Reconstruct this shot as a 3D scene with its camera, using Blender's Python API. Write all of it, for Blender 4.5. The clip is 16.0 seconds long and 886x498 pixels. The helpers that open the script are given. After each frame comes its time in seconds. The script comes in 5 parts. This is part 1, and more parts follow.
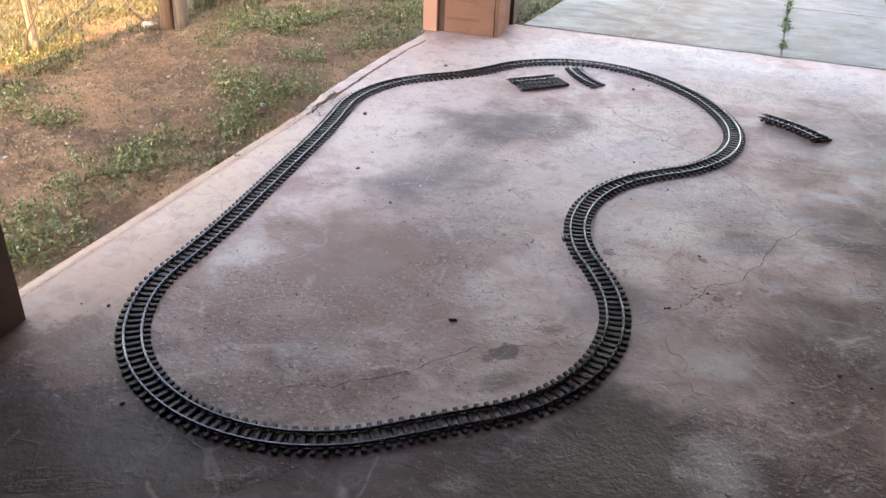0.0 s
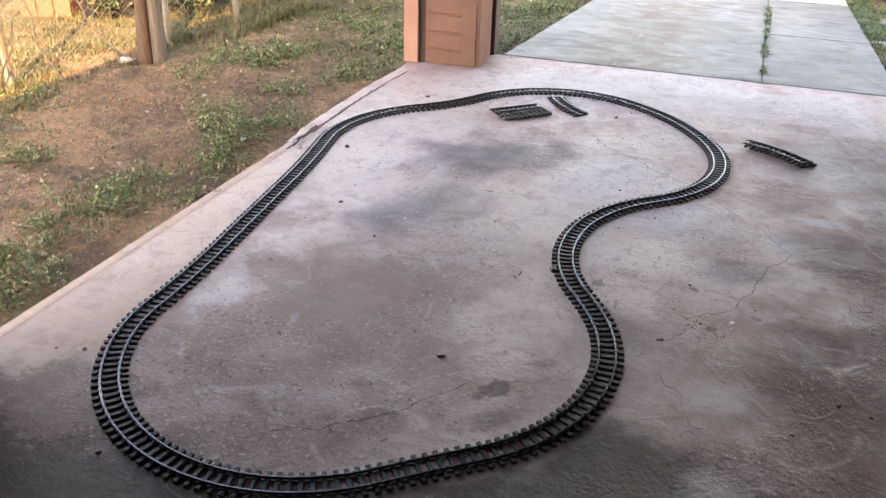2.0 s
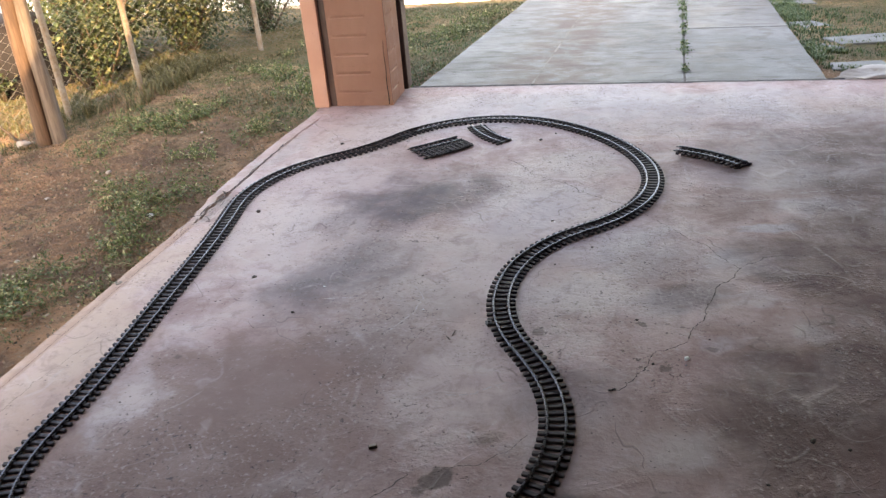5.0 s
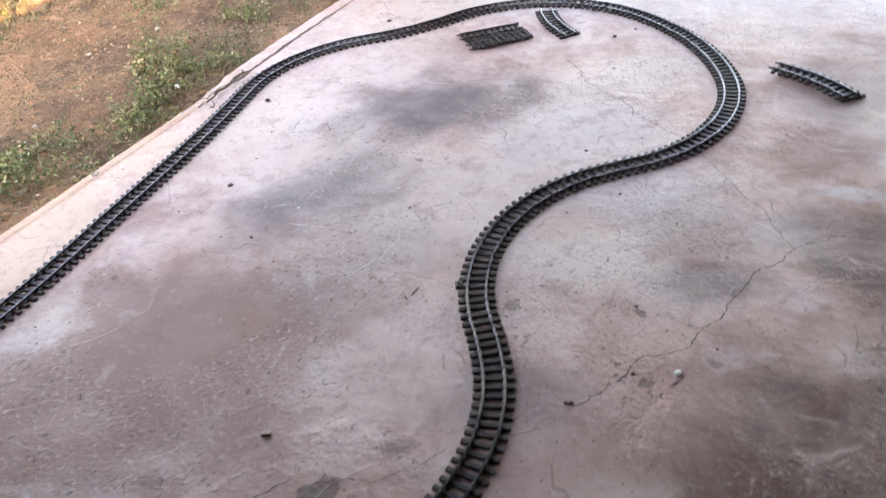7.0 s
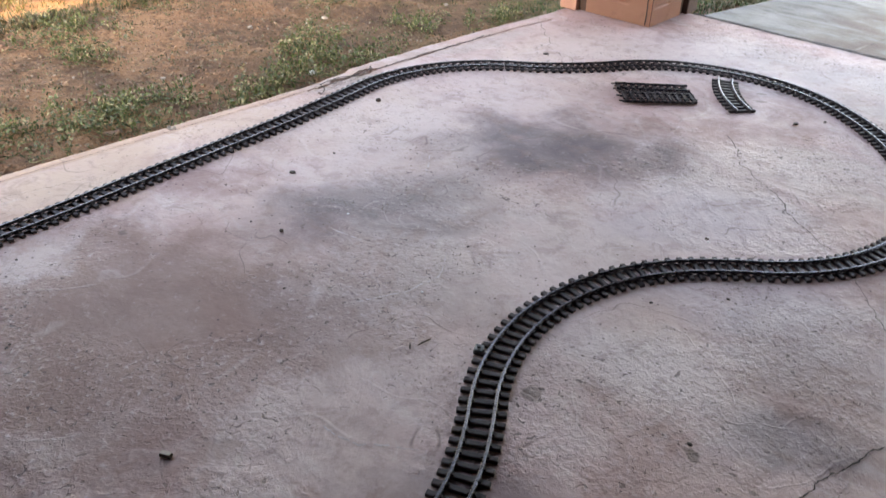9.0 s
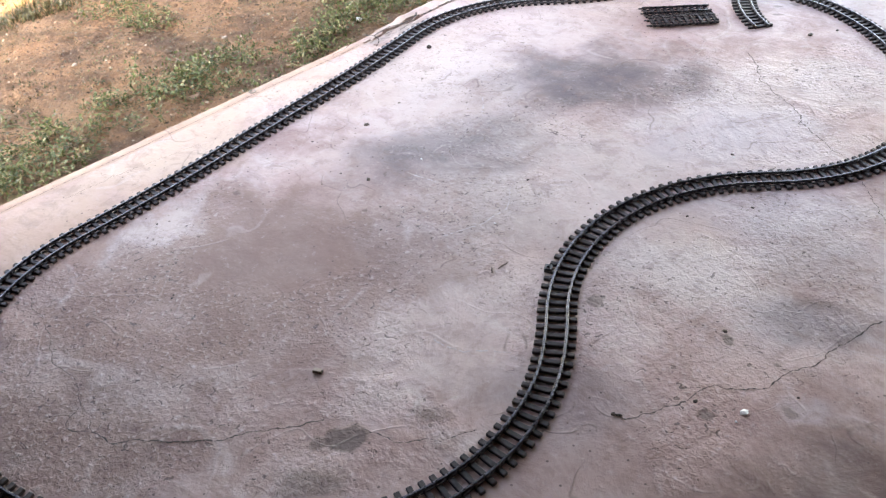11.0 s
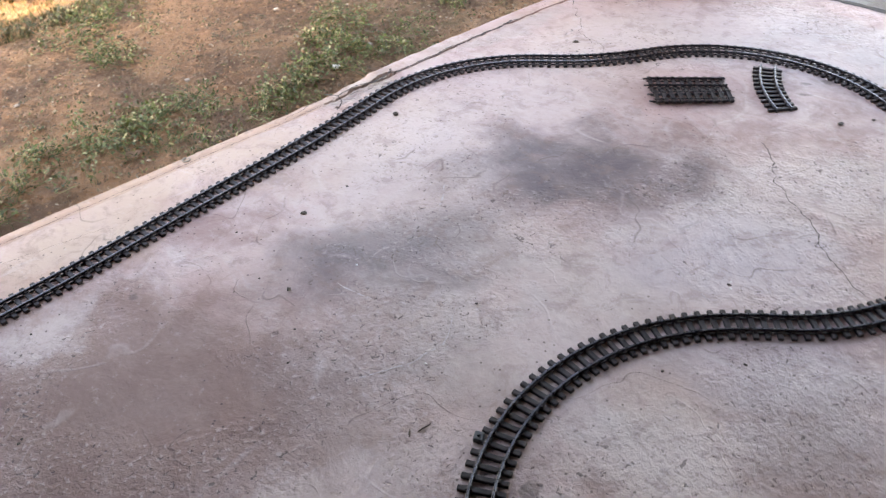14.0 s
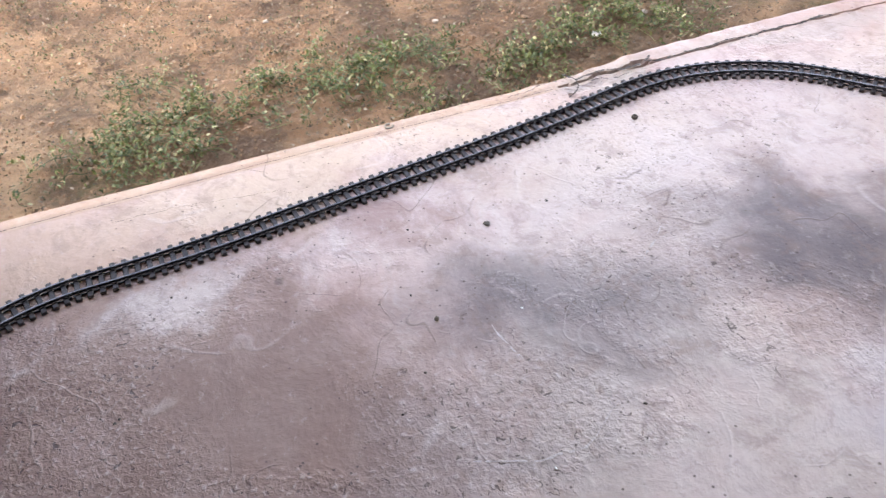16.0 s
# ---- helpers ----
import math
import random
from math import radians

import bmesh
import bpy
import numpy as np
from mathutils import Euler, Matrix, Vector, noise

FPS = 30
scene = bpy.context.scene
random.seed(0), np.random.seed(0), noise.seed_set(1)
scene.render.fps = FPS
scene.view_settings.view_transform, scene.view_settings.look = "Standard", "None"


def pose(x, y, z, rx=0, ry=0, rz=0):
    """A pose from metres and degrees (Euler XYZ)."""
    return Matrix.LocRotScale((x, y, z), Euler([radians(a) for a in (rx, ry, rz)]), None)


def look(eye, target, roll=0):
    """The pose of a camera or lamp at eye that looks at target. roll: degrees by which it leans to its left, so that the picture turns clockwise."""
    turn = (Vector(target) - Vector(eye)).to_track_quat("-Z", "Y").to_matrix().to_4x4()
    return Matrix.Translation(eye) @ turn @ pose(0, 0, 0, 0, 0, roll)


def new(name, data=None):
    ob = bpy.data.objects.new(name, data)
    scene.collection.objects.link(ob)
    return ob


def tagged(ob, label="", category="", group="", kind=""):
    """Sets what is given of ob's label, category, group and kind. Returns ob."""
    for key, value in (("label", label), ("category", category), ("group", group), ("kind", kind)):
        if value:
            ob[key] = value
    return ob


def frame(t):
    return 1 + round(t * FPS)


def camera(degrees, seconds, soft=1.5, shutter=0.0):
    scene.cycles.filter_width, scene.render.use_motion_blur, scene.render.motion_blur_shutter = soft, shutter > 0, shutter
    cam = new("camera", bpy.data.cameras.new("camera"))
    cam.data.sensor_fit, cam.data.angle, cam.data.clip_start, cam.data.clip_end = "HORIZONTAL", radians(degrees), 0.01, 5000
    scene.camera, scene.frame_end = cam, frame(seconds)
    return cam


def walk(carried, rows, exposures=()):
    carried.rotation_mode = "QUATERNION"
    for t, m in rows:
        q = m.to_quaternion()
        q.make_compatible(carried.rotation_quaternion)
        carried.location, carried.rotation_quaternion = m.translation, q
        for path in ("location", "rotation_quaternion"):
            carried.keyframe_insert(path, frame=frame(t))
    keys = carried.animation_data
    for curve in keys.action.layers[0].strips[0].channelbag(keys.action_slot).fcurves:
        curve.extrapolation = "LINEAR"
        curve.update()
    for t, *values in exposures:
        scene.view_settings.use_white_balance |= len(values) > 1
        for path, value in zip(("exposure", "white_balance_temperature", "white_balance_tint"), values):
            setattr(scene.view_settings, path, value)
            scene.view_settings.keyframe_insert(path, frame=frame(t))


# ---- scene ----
cam = camera(55.2, 16.0, soft=1.3, shutter=0.35)
PATH = [
    (0, (0.399, -0.002, 1.445), (-0.177, 1.627, 0.439), 2.1),
    (0.5, (0.375, 0.038, 1.423), (-0.187, 1.643, 0.371), 1.1),
    (1, (0.377, 0.05, 1.432), (-0.197, 1.657, 0.389), -1.3),
    (1.5, (0.384, 0.039, 1.436), (-0.181, 1.68, 0.442), -0.3),
    (2, (0.37, 0.05, 1.428), (-0.182, 1.724, 0.483), 1.6),
    (2.5, (0.375, 0.059, 1.43), (-0.147, 1.762, 0.52), 1.7),
    (3, (0.382, 0.047, 1.433), (-0.101, 1.776, 0.552), 2.0),
    (3.5, (0.38, 0.047, 1.426), (-0.099, 1.787, 0.565), 1.7),
    (3.7, (0.379, 0.055, 1.426), (-0.112, 1.797, 0.575), 0.3),
    (5.8, (0.506, 0.585, 1.42), (-0.015, 2.211, 0.378), -8.9),
    (6, (0.58, 0.632, 1.425), (-0.062, 2.179, 0.330), -9.5),
    (6.5, (0.688, 0.796, 1.421), (-0.088, 2.184, 0.209), -10.6),
    (7, (0.716, 1.023, 1.398), (-0.035, 2.449, 0.213), -5.6),
    (7.5, (0.717, 1.178, 1.364), (-0.112, 2.625, 0.26), -1.1),
    (8, (0.778, 1.317, 1.319), (-0.314, 2.632, 0.28), -0.8),
    (8.5, (0.805, 1.467, 1.149), (-0.381, 2.737, 0.159), 1.7),
    (9, (0.798, 1.48, 1.106), (-0.333, 2.748, 0.051), 2.3),
    (9.5, (0.821, 1.385, 1.173), (-0.264, 2.602, 0.015), 0.2),
    (10, (0.859, 1.226, 1.325), (-0.198, 2.418, 0.117), -2.3),
    (10.2, (0.874, 1.192, 1.372), (-0.18, 2.381, 0.158), -2.8),
    (12.3, (0.927, 1.373, 1.403), (-0.243, 2.386, 0.137), -5.4),
    (12.5, (0.935, 1.422, 1.404), (-0.241, 2.477, 0.177), -4.7),
    (13, (0.876, 1.524, 1.394), (-0.271, 2.649, 0.203), -3.8),
    (13.5, (0.747, 1.65, 1.382), (-0.368, 2.778, 0.162), -3.8),
    (14, (0.729, 1.769, 1.376), (-0.431, 2.833, 0.142), -2.8),
    (14.5, (0.788, 1.931, 1.377), (-0.457, 2.855, 0.113), -0.6),
    (15, (0.754, 2.025, 1.369), (-0.545, 2.805, 0.063), 0.0),
    (15.5, (0.554, 2.138, 1.359), (-0.797, 2.745, 0.016), -1.9),
    (16, (0.464, 2.201, 1.353), (-0.931, 2.672, 0.0), -4.9),
]
walk(cam, [(t, look(eye, target, roll)) for t, eye, target, roll in PATH],
     [(0, 3.7, 9900, 19), (0.5, 4.05, 9900, 19), (1, 4.1, 9900, 19), (1.5, 3.9, 9900, 19), (2, 3.68, 9900, 19), (2.5, 3.6, 9900, 19), (3, 3.5, 9900, 19), (3.5, 3.28, 9900, 19), (6, 3.45, 9900, 19), (6.5, 3.65, 9900, 19), (7, 4.08, 9900, 19), (7.5, 4.05, 9900, 19), (8, 3.73, 9900, 19), (8.5, 3.3, 9900, 19), (9, 3.53, 9900, 19), (9.5, 3.85, 9900, 19), (10, 4.1, 9900, 19), (12.5, 4.16, 9900, 19), (13, 3.69, 9900, 19), (14, 3.75, 9900, 19), (14.5, 3.87, 9900, 19), (15, 3.98, 9900, 19), (15.5, 4.03, 9900, 19), (16, 4.04, 9900, 19)])

# ---- world and sun ----
SUN_EL, SUN_AZ = 34.0, 155.0  # degrees above the horizon; clockwise from +y
world = bpy.data.worlds.new("sky")
scene.world = world
world.use_nodes = True
wt = world.node_tree
sky = wt.nodes.new("ShaderNodeTexSky")
sky.sky_type, sky.sun_disc = "NISHITA", False
sky.sun_elevation, sky.sun_rotation = radians(SUN_EL), radians(SUN_AZ)
wt.links.new(sky.outputs[0], wt.nodes["Background"].inputs[0])
wt.nodes["Background"].inputs[1].default_value = 0.15
sun_data = bpy.data.lights.new("sun", "SUN")
sun_data.energy, sun_data.angle, sun_data.color = 1.6, radians(0.6), (1.0, 0.83, 0.58)
sun = new("sun", sun_data)
to_sun = Vector((math.sin(radians(SUN_AZ)) * math.cos(radians(SUN_EL)), math.cos(radians(SUN_AZ)) * math.cos(radians(SUN_EL)), math.sin(radians(SUN_EL))))
sun.matrix_world = look(to_sun * 30, (0, 0, 0))


# ---- material helpers ----
class Tree:
    """A node material under construction."""

    def __init__(self, name, rough=0.6, metal=0.0, spec=0.5):
        self.mat = bpy.data.materials.new(name)
        self.mat.use_nodes = True
        self.t = self.mat.node_tree
        self.bsdf = self.t.nodes["Principled BSDF"]
        self.bsdf.inputs["Roughness"].default_value = rough
        self.bsdf.inputs["Metallic"].default_value = metal
        self.bsdf.inputs["Specular IOR Level"].default_value = spec

    def node(self, kind, **props):
        n = self.t.nodes.new(kind)
        if "operation" in props:
            n.operation = props["operation"]
        if "use_clamp" in props:
            n.use_clamp = props["use_clamp"]
        if "interpolation_type" in props:
            n.interpolation_type = props["interpolation_type"]
        if "data_type" in props:
            n.data_type = props["data_type"]
        if "blend_type" in props:
            n.blend_type = props["blend_type"]
        if "feature" in props:
            n.feature = props["feature"]
        if "gradient_type" in props:
            n.gradient_type = props["gradient_type"]
        if "vector_type" in props:
            n.vector_type = props["vector_type"]
        return n

    def put(self, socket, value):
        if isinstance(value, bpy.types.NodeSocket):
            self.t.links.new(value, socket)
        elif isinstance(value, (tuple, list)) and len(value) == 3 and socket.type == "RGBA":
            socket.default_value = (*value, 1)
        else:
            socket.default_value = value

    def coords(self, kind="Object"):
        return self.node("ShaderNodeTexCoord").outputs[kind]

    def noise(self, scale, detail=4, rough=0.55, vec=None, warp=0.0):
        n = self.node("ShaderNodeTexNoise")
        self.put(n.inputs["Vector"], vec if vec is not None else self.coords())
        n.inputs["Scale"].default_value, n.inputs["Detail"].default_value = scale, detail
        n.inputs["Roughness"].default_value, n.inputs["Distortion"].default_value = rough, warp
        return n.outputs["Fac"]

    def voronoi(self, scale, feature="F1", vec=None):
        n = self.node("ShaderNodeTexVoronoi", feature=feature)
        self.put(n.inputs["Vector"], vec if vec is not None else self.coords())
        n.inputs["Scale"].default_value = scale
        return n.outputs["Distance"]

    def span(self, value, a, b, c=0.0, d=1.0, smooth=True):
        n = self.node("ShaderNodeMapRange", interpolation_type="SMOOTHSTEP" if smooth else "LINEAR")
        self.put(n.inputs[0], value)
        for k, v in zip((1, 2, 3, 4), (a, b, c, d)):
            n.inputs[k].default_value = v
        return n.outputs[0]

    def math(self, op, a, b=0.0):
        n = self.node("ShaderNodeMath", operation=op, use_clamp=op in ("ADD", "SUBTRACT"))
        self.put(n.inputs[0], a)
        self.put(n.inputs[1], b)
        return n.outputs[0]

    def mix(self, fac, a, b, blend="MIX"):
        n = self.node("ShaderNodeMix", data_type="RGBA", blend_type=blend)
        self.put(n.inputs[0], fac)
        self.put(n.inputs[6], a)
        self.put(n.inputs[7], b)
        return n.outputs[2]

    def random(self):
        return self.node("ShaderNodeObjectInfo").outputs["Random"]

    def island(self):
        return self.node("ShaderNodeNewGeometry").outputs["Random Per Island"]

    def bump(self, height, strength=0.3, distance=0.01, under=None):
        n = self.node("ShaderNodeBump")
        n.inputs["Strength"].default_value, n.inputs["Distance"].default_value = strength, distance
        self.put(n.inputs["Height"], height)
        if under is not None:
            self.put(n.inputs["Normal"], under)
        return n.outputs[0]

    def done(self, color=None, rough=None, normal=None):
        for key, value in (("Base Color", color), ("Roughness", rough), ("Normal", normal)):
            if value is not None:
                self.put(self.bsdf.inputs[key], value)
        return self.mat


def plain(name, a, b, scale=8.0, fine=60.0, rough=0.6, metal=0.0, bump=0.15, dist=0.004, spec=0.5, each=0.0):
    """Two colours mixed at two scales, with fine relief; each: how much whole objects differ."""
    m = Tree(name, rough, metal, spec)
    big, small = m.noise(scale, 4, warp=0.4), m.noise(fine, 3)
    f = m.math("ADD", m.span(big, 0.3, 0.7, 0, 0.75), m.span(small, 0.35, 0.7, 0, 0.35))
    col = m.mix(f, a, b)
    if each:
        col = m.mix(m.span(m.random(), 0, 1, 0, each, False), col, tuple(c * 0.45 for c in a))
    return m.done(col, m.span(small, 0.3, 0.7, rough - 0.08, rough + 0.08), m.bump(small, bump, dist))


def leafy(name, a, b, c, rough=0.55):
    m = Tree(name, rough, 0.0, 0.35)
    r = m.island()
    col = m.mix(m.span(r, 0.0, 0.75), a, b)
    col = m.mix(m.span(r, 0.80, 0.92), col, c)
    return m.done(m.mix(m.span(m.noise(3.0, 2), 0.35, 0.65, 0, 0.35), col, a), rough, m.bump(m.noise(90, 2), 0.2, 0.002))


def concrete_floor():
    """Worn, once red-painted concrete: chalky bloom, brown and grey stains, pits, scratches, painted-in shade and warm
    light.
    """
    m = Tree("worn_red_concrete", 0.65, 0.0, 0.20)
    pos = m.coords()
    wob = m.node("ShaderNodeTexNoise")
    wob.inputs["Scale"].default_value, wob.inputs["Detail"].default_value = 3.2, 6
    wob.inputs["Roughness"].default_value = 0.62
    m.put(wob.inputs["Vector"], pos)
    shift = m.node("ShaderNodeVectorMath", operation="SUBTRACT")
    m.put(shift.inputs[0], wob.outputs["Color"])
    shift.inputs[1].default_value = (0.5, 0.5, 0.5)
    grow = m.node("ShaderNodeVectorMath", operation="MULTIPLY")
    m.put(grow.inputs[0], shift.outputs[0])
    grow.inputs[1].default_value = (0.55, 0.55, 0.0)
    bent = m.node("ShaderNodeVectorMath", operation="ADD")
    m.put(bent.inputs[0], pos)
    m.put(bent.inputs[1], grow.outputs[0])
    warped = bent.outputs[0]
    slight = m.node("ShaderNodeVectorMath", operation="MULTIPLY")
    m.put(slight.inputs[0], shift.outputs[0])
    slight.inputs[1].default_value = (0.22, 0.22, 0.0)
    bent_less = m.node("ShaderNodeVectorMath", operation="ADD")
    m.put(bent_less.inputs[0], pos)
    m.put(bent_less.inputs[1], slight.outputs[0])

    def spot(x, y, rx, ry, turn=0.0, hard=0.55):
        at = m.node("ShaderNodeMapping", vector_type="TEXTURE")
        m.put(at.inputs["Vector"], warped if max(rx, ry) > 0.22 else bent_less.outputs[0])
        at.inputs["Location"].default_value = (x, y, 0)
        at.inputs["Rotation"].default_value = (0, 0, radians(turn))
        at.inputs["Scale"].default_value = (rx, ry, 1)
        g = m.node("ShaderNodeTexGradient", gradient_type="SPHERICAL")
        m.put(g.inputs["Vector"], at.outputs[0])
        return m.span(g.outputs["Fac"], 0.02, hard)

    broad, mid, fine = m.noise(0.9, 5, 0.6, warp=0.6), m.noise(5.0, 8, 0.70, warp=0.35), m.noise(30, 8, 0.70)
    grit = m.noise(230, 3, 0.65)
    col = m.mix(m.span(broad, 0.35, 0.68), (0.500, 0.330, 0.296), (0.560, 0.440, 0.420))
    col = m.mix(m.span(mid, 0.44, 0.66, 0, 0.70), col, (0.340, 0.208, 0.190))
    col = m.mix(m.span(m.noise(2.1, 9, 0.72, warp=1.2), 0.52, 0.68, 0, 0.60), col, (0.565, 0.485, 0.462))
    col = m.mix(m.span(m.noise(7.5, 9, 0.75, warp=1.5), 0.56, 0.70, 0, 0.50), col, (0.590, 0.510, 0.480))
    # sweeps of the trowel: long soft streaks, pale and dark, lying in two directions
    for turn, scale, low, high, amount, paint in ((38, 4.2, 0.53, 0.68, 0.42, (0.610, 0.520, 0.505)), (-24, 5.5, 0.54, 0.70, 0.36, (0.235, 0.150, 0.138)), (62, 9.0, 0.55, 0.68, 0.30, (0.620, 0.530, 0.515))):
        lay = m.node("ShaderNodeMapping", vector_type="POINT")
        m.put(lay.inputs["Vector"], bent_less.outputs[0])
        lay.inputs["Rotation"].default_value = (0, 0, radians(turn))
        lay.inputs["Scale"].default_value = (0.45, 1.6, 1.0)
        col = m.mix(m.span(m.noise(scale, 8, 0.68, vec=lay.outputs[0], warp=0.9), low, high, 0, amount), col, paint)
    for x, y, rx, ry, turn, hard, fac, paint in STAINS_AND_SHADING:
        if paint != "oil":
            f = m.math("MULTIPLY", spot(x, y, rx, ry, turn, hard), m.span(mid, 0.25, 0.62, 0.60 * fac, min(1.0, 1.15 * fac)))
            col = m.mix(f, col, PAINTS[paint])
    # the bare outer strip along the yard
    at = m.node("ShaderNodeSeparateXYZ")
    m.put(at.inputs[0], pos)
    lean = m.span(at.outputs["Y"], 1.2, 4.6, -0.013, 0.110, False)
    wave = m.math("MULTIPLY", m.noise(9, 4), 0.022)
    strip = m.node("ShaderNodeMath", operation="SUBTRACT")
    m.put(strip.inputs[0], at.outputs["X"])
    m.put(strip.inputs[1], lean)
    strip2 = m.node("ShaderNodeMath", operation="SUBTRACT")
    m.put(strip2.inputs[0], strip.outputs[0])
    m.put(strip2.inputs[1], wave)
    col = m.mix(m.math("MULTIPLY", m.span(strip2.outputs[0], -1.496, -1.484, 0.9, 0.0), m.span(at.outputs["Y"], 3.15, 3.3, 1.0, 0.25)), col, m.mix(m.span(mid, 0.4, 0.6), (0.420, 0.255, 0.180), (0.490, 0.335, 0.250)))
    # bare, pitted aggregate in worn patches, sandy specks, pits
    worn = m.span(m.noise(1.9, 6, 0.62, warp=0.5), 0.46, 0.60, 0.0, 1.0)
    for x, y, rx, ry in ((-0.70, 1.60, 0.80, 0.50), (0.30, 2.62, 0.45, 0.42), (0.45, 1.35, 0.80, 0.45), (-0.42, 2.50, 0.36, 0.26), (-0.55, 1.95, 0.22, 0.16)):
        worn = m.math("ADD", worn, m.math("MULTIPLY", spot(x, y, rx, ry, 20, 0.6), 0.7))
    lumps = m.noise(72, 2.6, 0.58, warp=0.4)
    low = m.span(lumps, 0.32, 0.42, 1.0, 0.0)
    high = m.span(lumps, 0.58, 0.68)
    col = m.mix(m.span(m.noise(12, 8, 0.74, warp=0.5), 0.51, 0.62, 0, 0.34), col, (0.255, 0.158, 0.134))
    col = m.mix(m.span(m.noise(36, 8, 0.74), 0.55, 0.68, 0, 0.24), col, (0.600, 0.510, 0.495))
    col = m.mix(m.span(fine, 0.52, 0.70, 0, 0.22), col, (0.215, 0.136, 0.128))
    col = m.mix(m.math("MULTIPLY", high, m.span(worn, 0, 1, 0.01, 0.30)), col, (0.620, 0.530, 0.505))
    col = m.mix(m.math("MULTIPLY", low, m.span(worn, 0, 1, 0.01, 0.38)), col, (0.130, 0.082, 0.072))
    col = m.mix(m.math("MULTIPLY", m.span(grit, 0.58, 0.72, 0, 0.22), worn), col, (0.58, 0.49, 0.45))
    # dirt caught in small chips of the worn skin
    chips = m.span(m.noise(52, 2.0, 0.5, warp=1.1), 0.645, 0.700)
    col = m.mix(m.math("MULTIPLY", chips, m.span(worn, 0, 1, 0.05, 0.74)), col, (0.085, 0.064, 0.060))
    pits = m.span(m.voronoi(37, vec=m.mix(0.012, pos, wob.outputs["Color"])), 0.06, 0.14, 1, 0)
    col = m.mix(m.math("MULTIPLY", pits, m.span(m.noise(2.5, 3), 0.42, 0.54, 0.0, 0.85)), col, (0.100, 0.070, 0.062))
    for x, y, rx, ry, turn, hard, fac, paint in STAINS_AND_SHADING:
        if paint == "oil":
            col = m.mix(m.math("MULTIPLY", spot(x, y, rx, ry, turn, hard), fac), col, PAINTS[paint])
    # old trowel sweeps, scuffs and hair cracks as broken wandering lines
    dents = None
    for scale, wide, gate_scale, amount, paint in ((1.3, 0.0130, 2.3, 0.24, (0.66, 0.57, 0.54)), (2.2, 0.0100, 3.1, 0.20, (0.64, 0.55, 0.52)), (4.1, 0.0120, 2.0, 0.15, (0.64, 0.55, 0.52)), (2.9, 0.0050, 2.7, 0.50, (0.13, 0.090, 0.078))):
        n = m.noise(scale, 2.5, 0.45, warp=0.3)
        line = m.math("MULTIPLY", m.span(n, 0.5 - wide, 0.5), m.span(n, 0.5, 0.5 + wide, 1.0, 0.0))
        line = m.math("MULTIPLY", line, m.span(m.noise(gate_scale, 6, 0.68), 0.50, 0.58))
        col = m.mix(m.math("MULTIPLY", line, amount), col, paint)
        dents = line if dents is None else m.math("ADD", dents, line)
    # a thin film of dust and grime over all of it
    col = m.mix(1.0, col, m.mix(m.span(broad, 0.35, 0.65), (0.845, 0.808, 0.802), (0.898, 0.866, 0.862)), "MULTIPLY")
    rough = m.span(mid, 0.3, 0.7, 0.52, 0.76)
    n1 = m.bump(m.math("MULTIPLY", m.noise(190, 1.5), worn), 0.35, 0.0014)
    n2 = m.bump(m.math("SUBTRACT", m.math("MULTIPLY", lumps, m.span(worn, 0, 1, 0.05, 1.0)), m.math("MULTIPLY", chips, 0.25)), 0.9, 0.0048, n1)
    n3 = m.bump(m.noise(24, 2.5, 0.5), 0.5, 0.0042, n2)
    n4 = m.bump(mid, 0.35, 0.020, m.bump(dents, 0.35, 0.002, n3))
    return m.done(col, rough, n4)


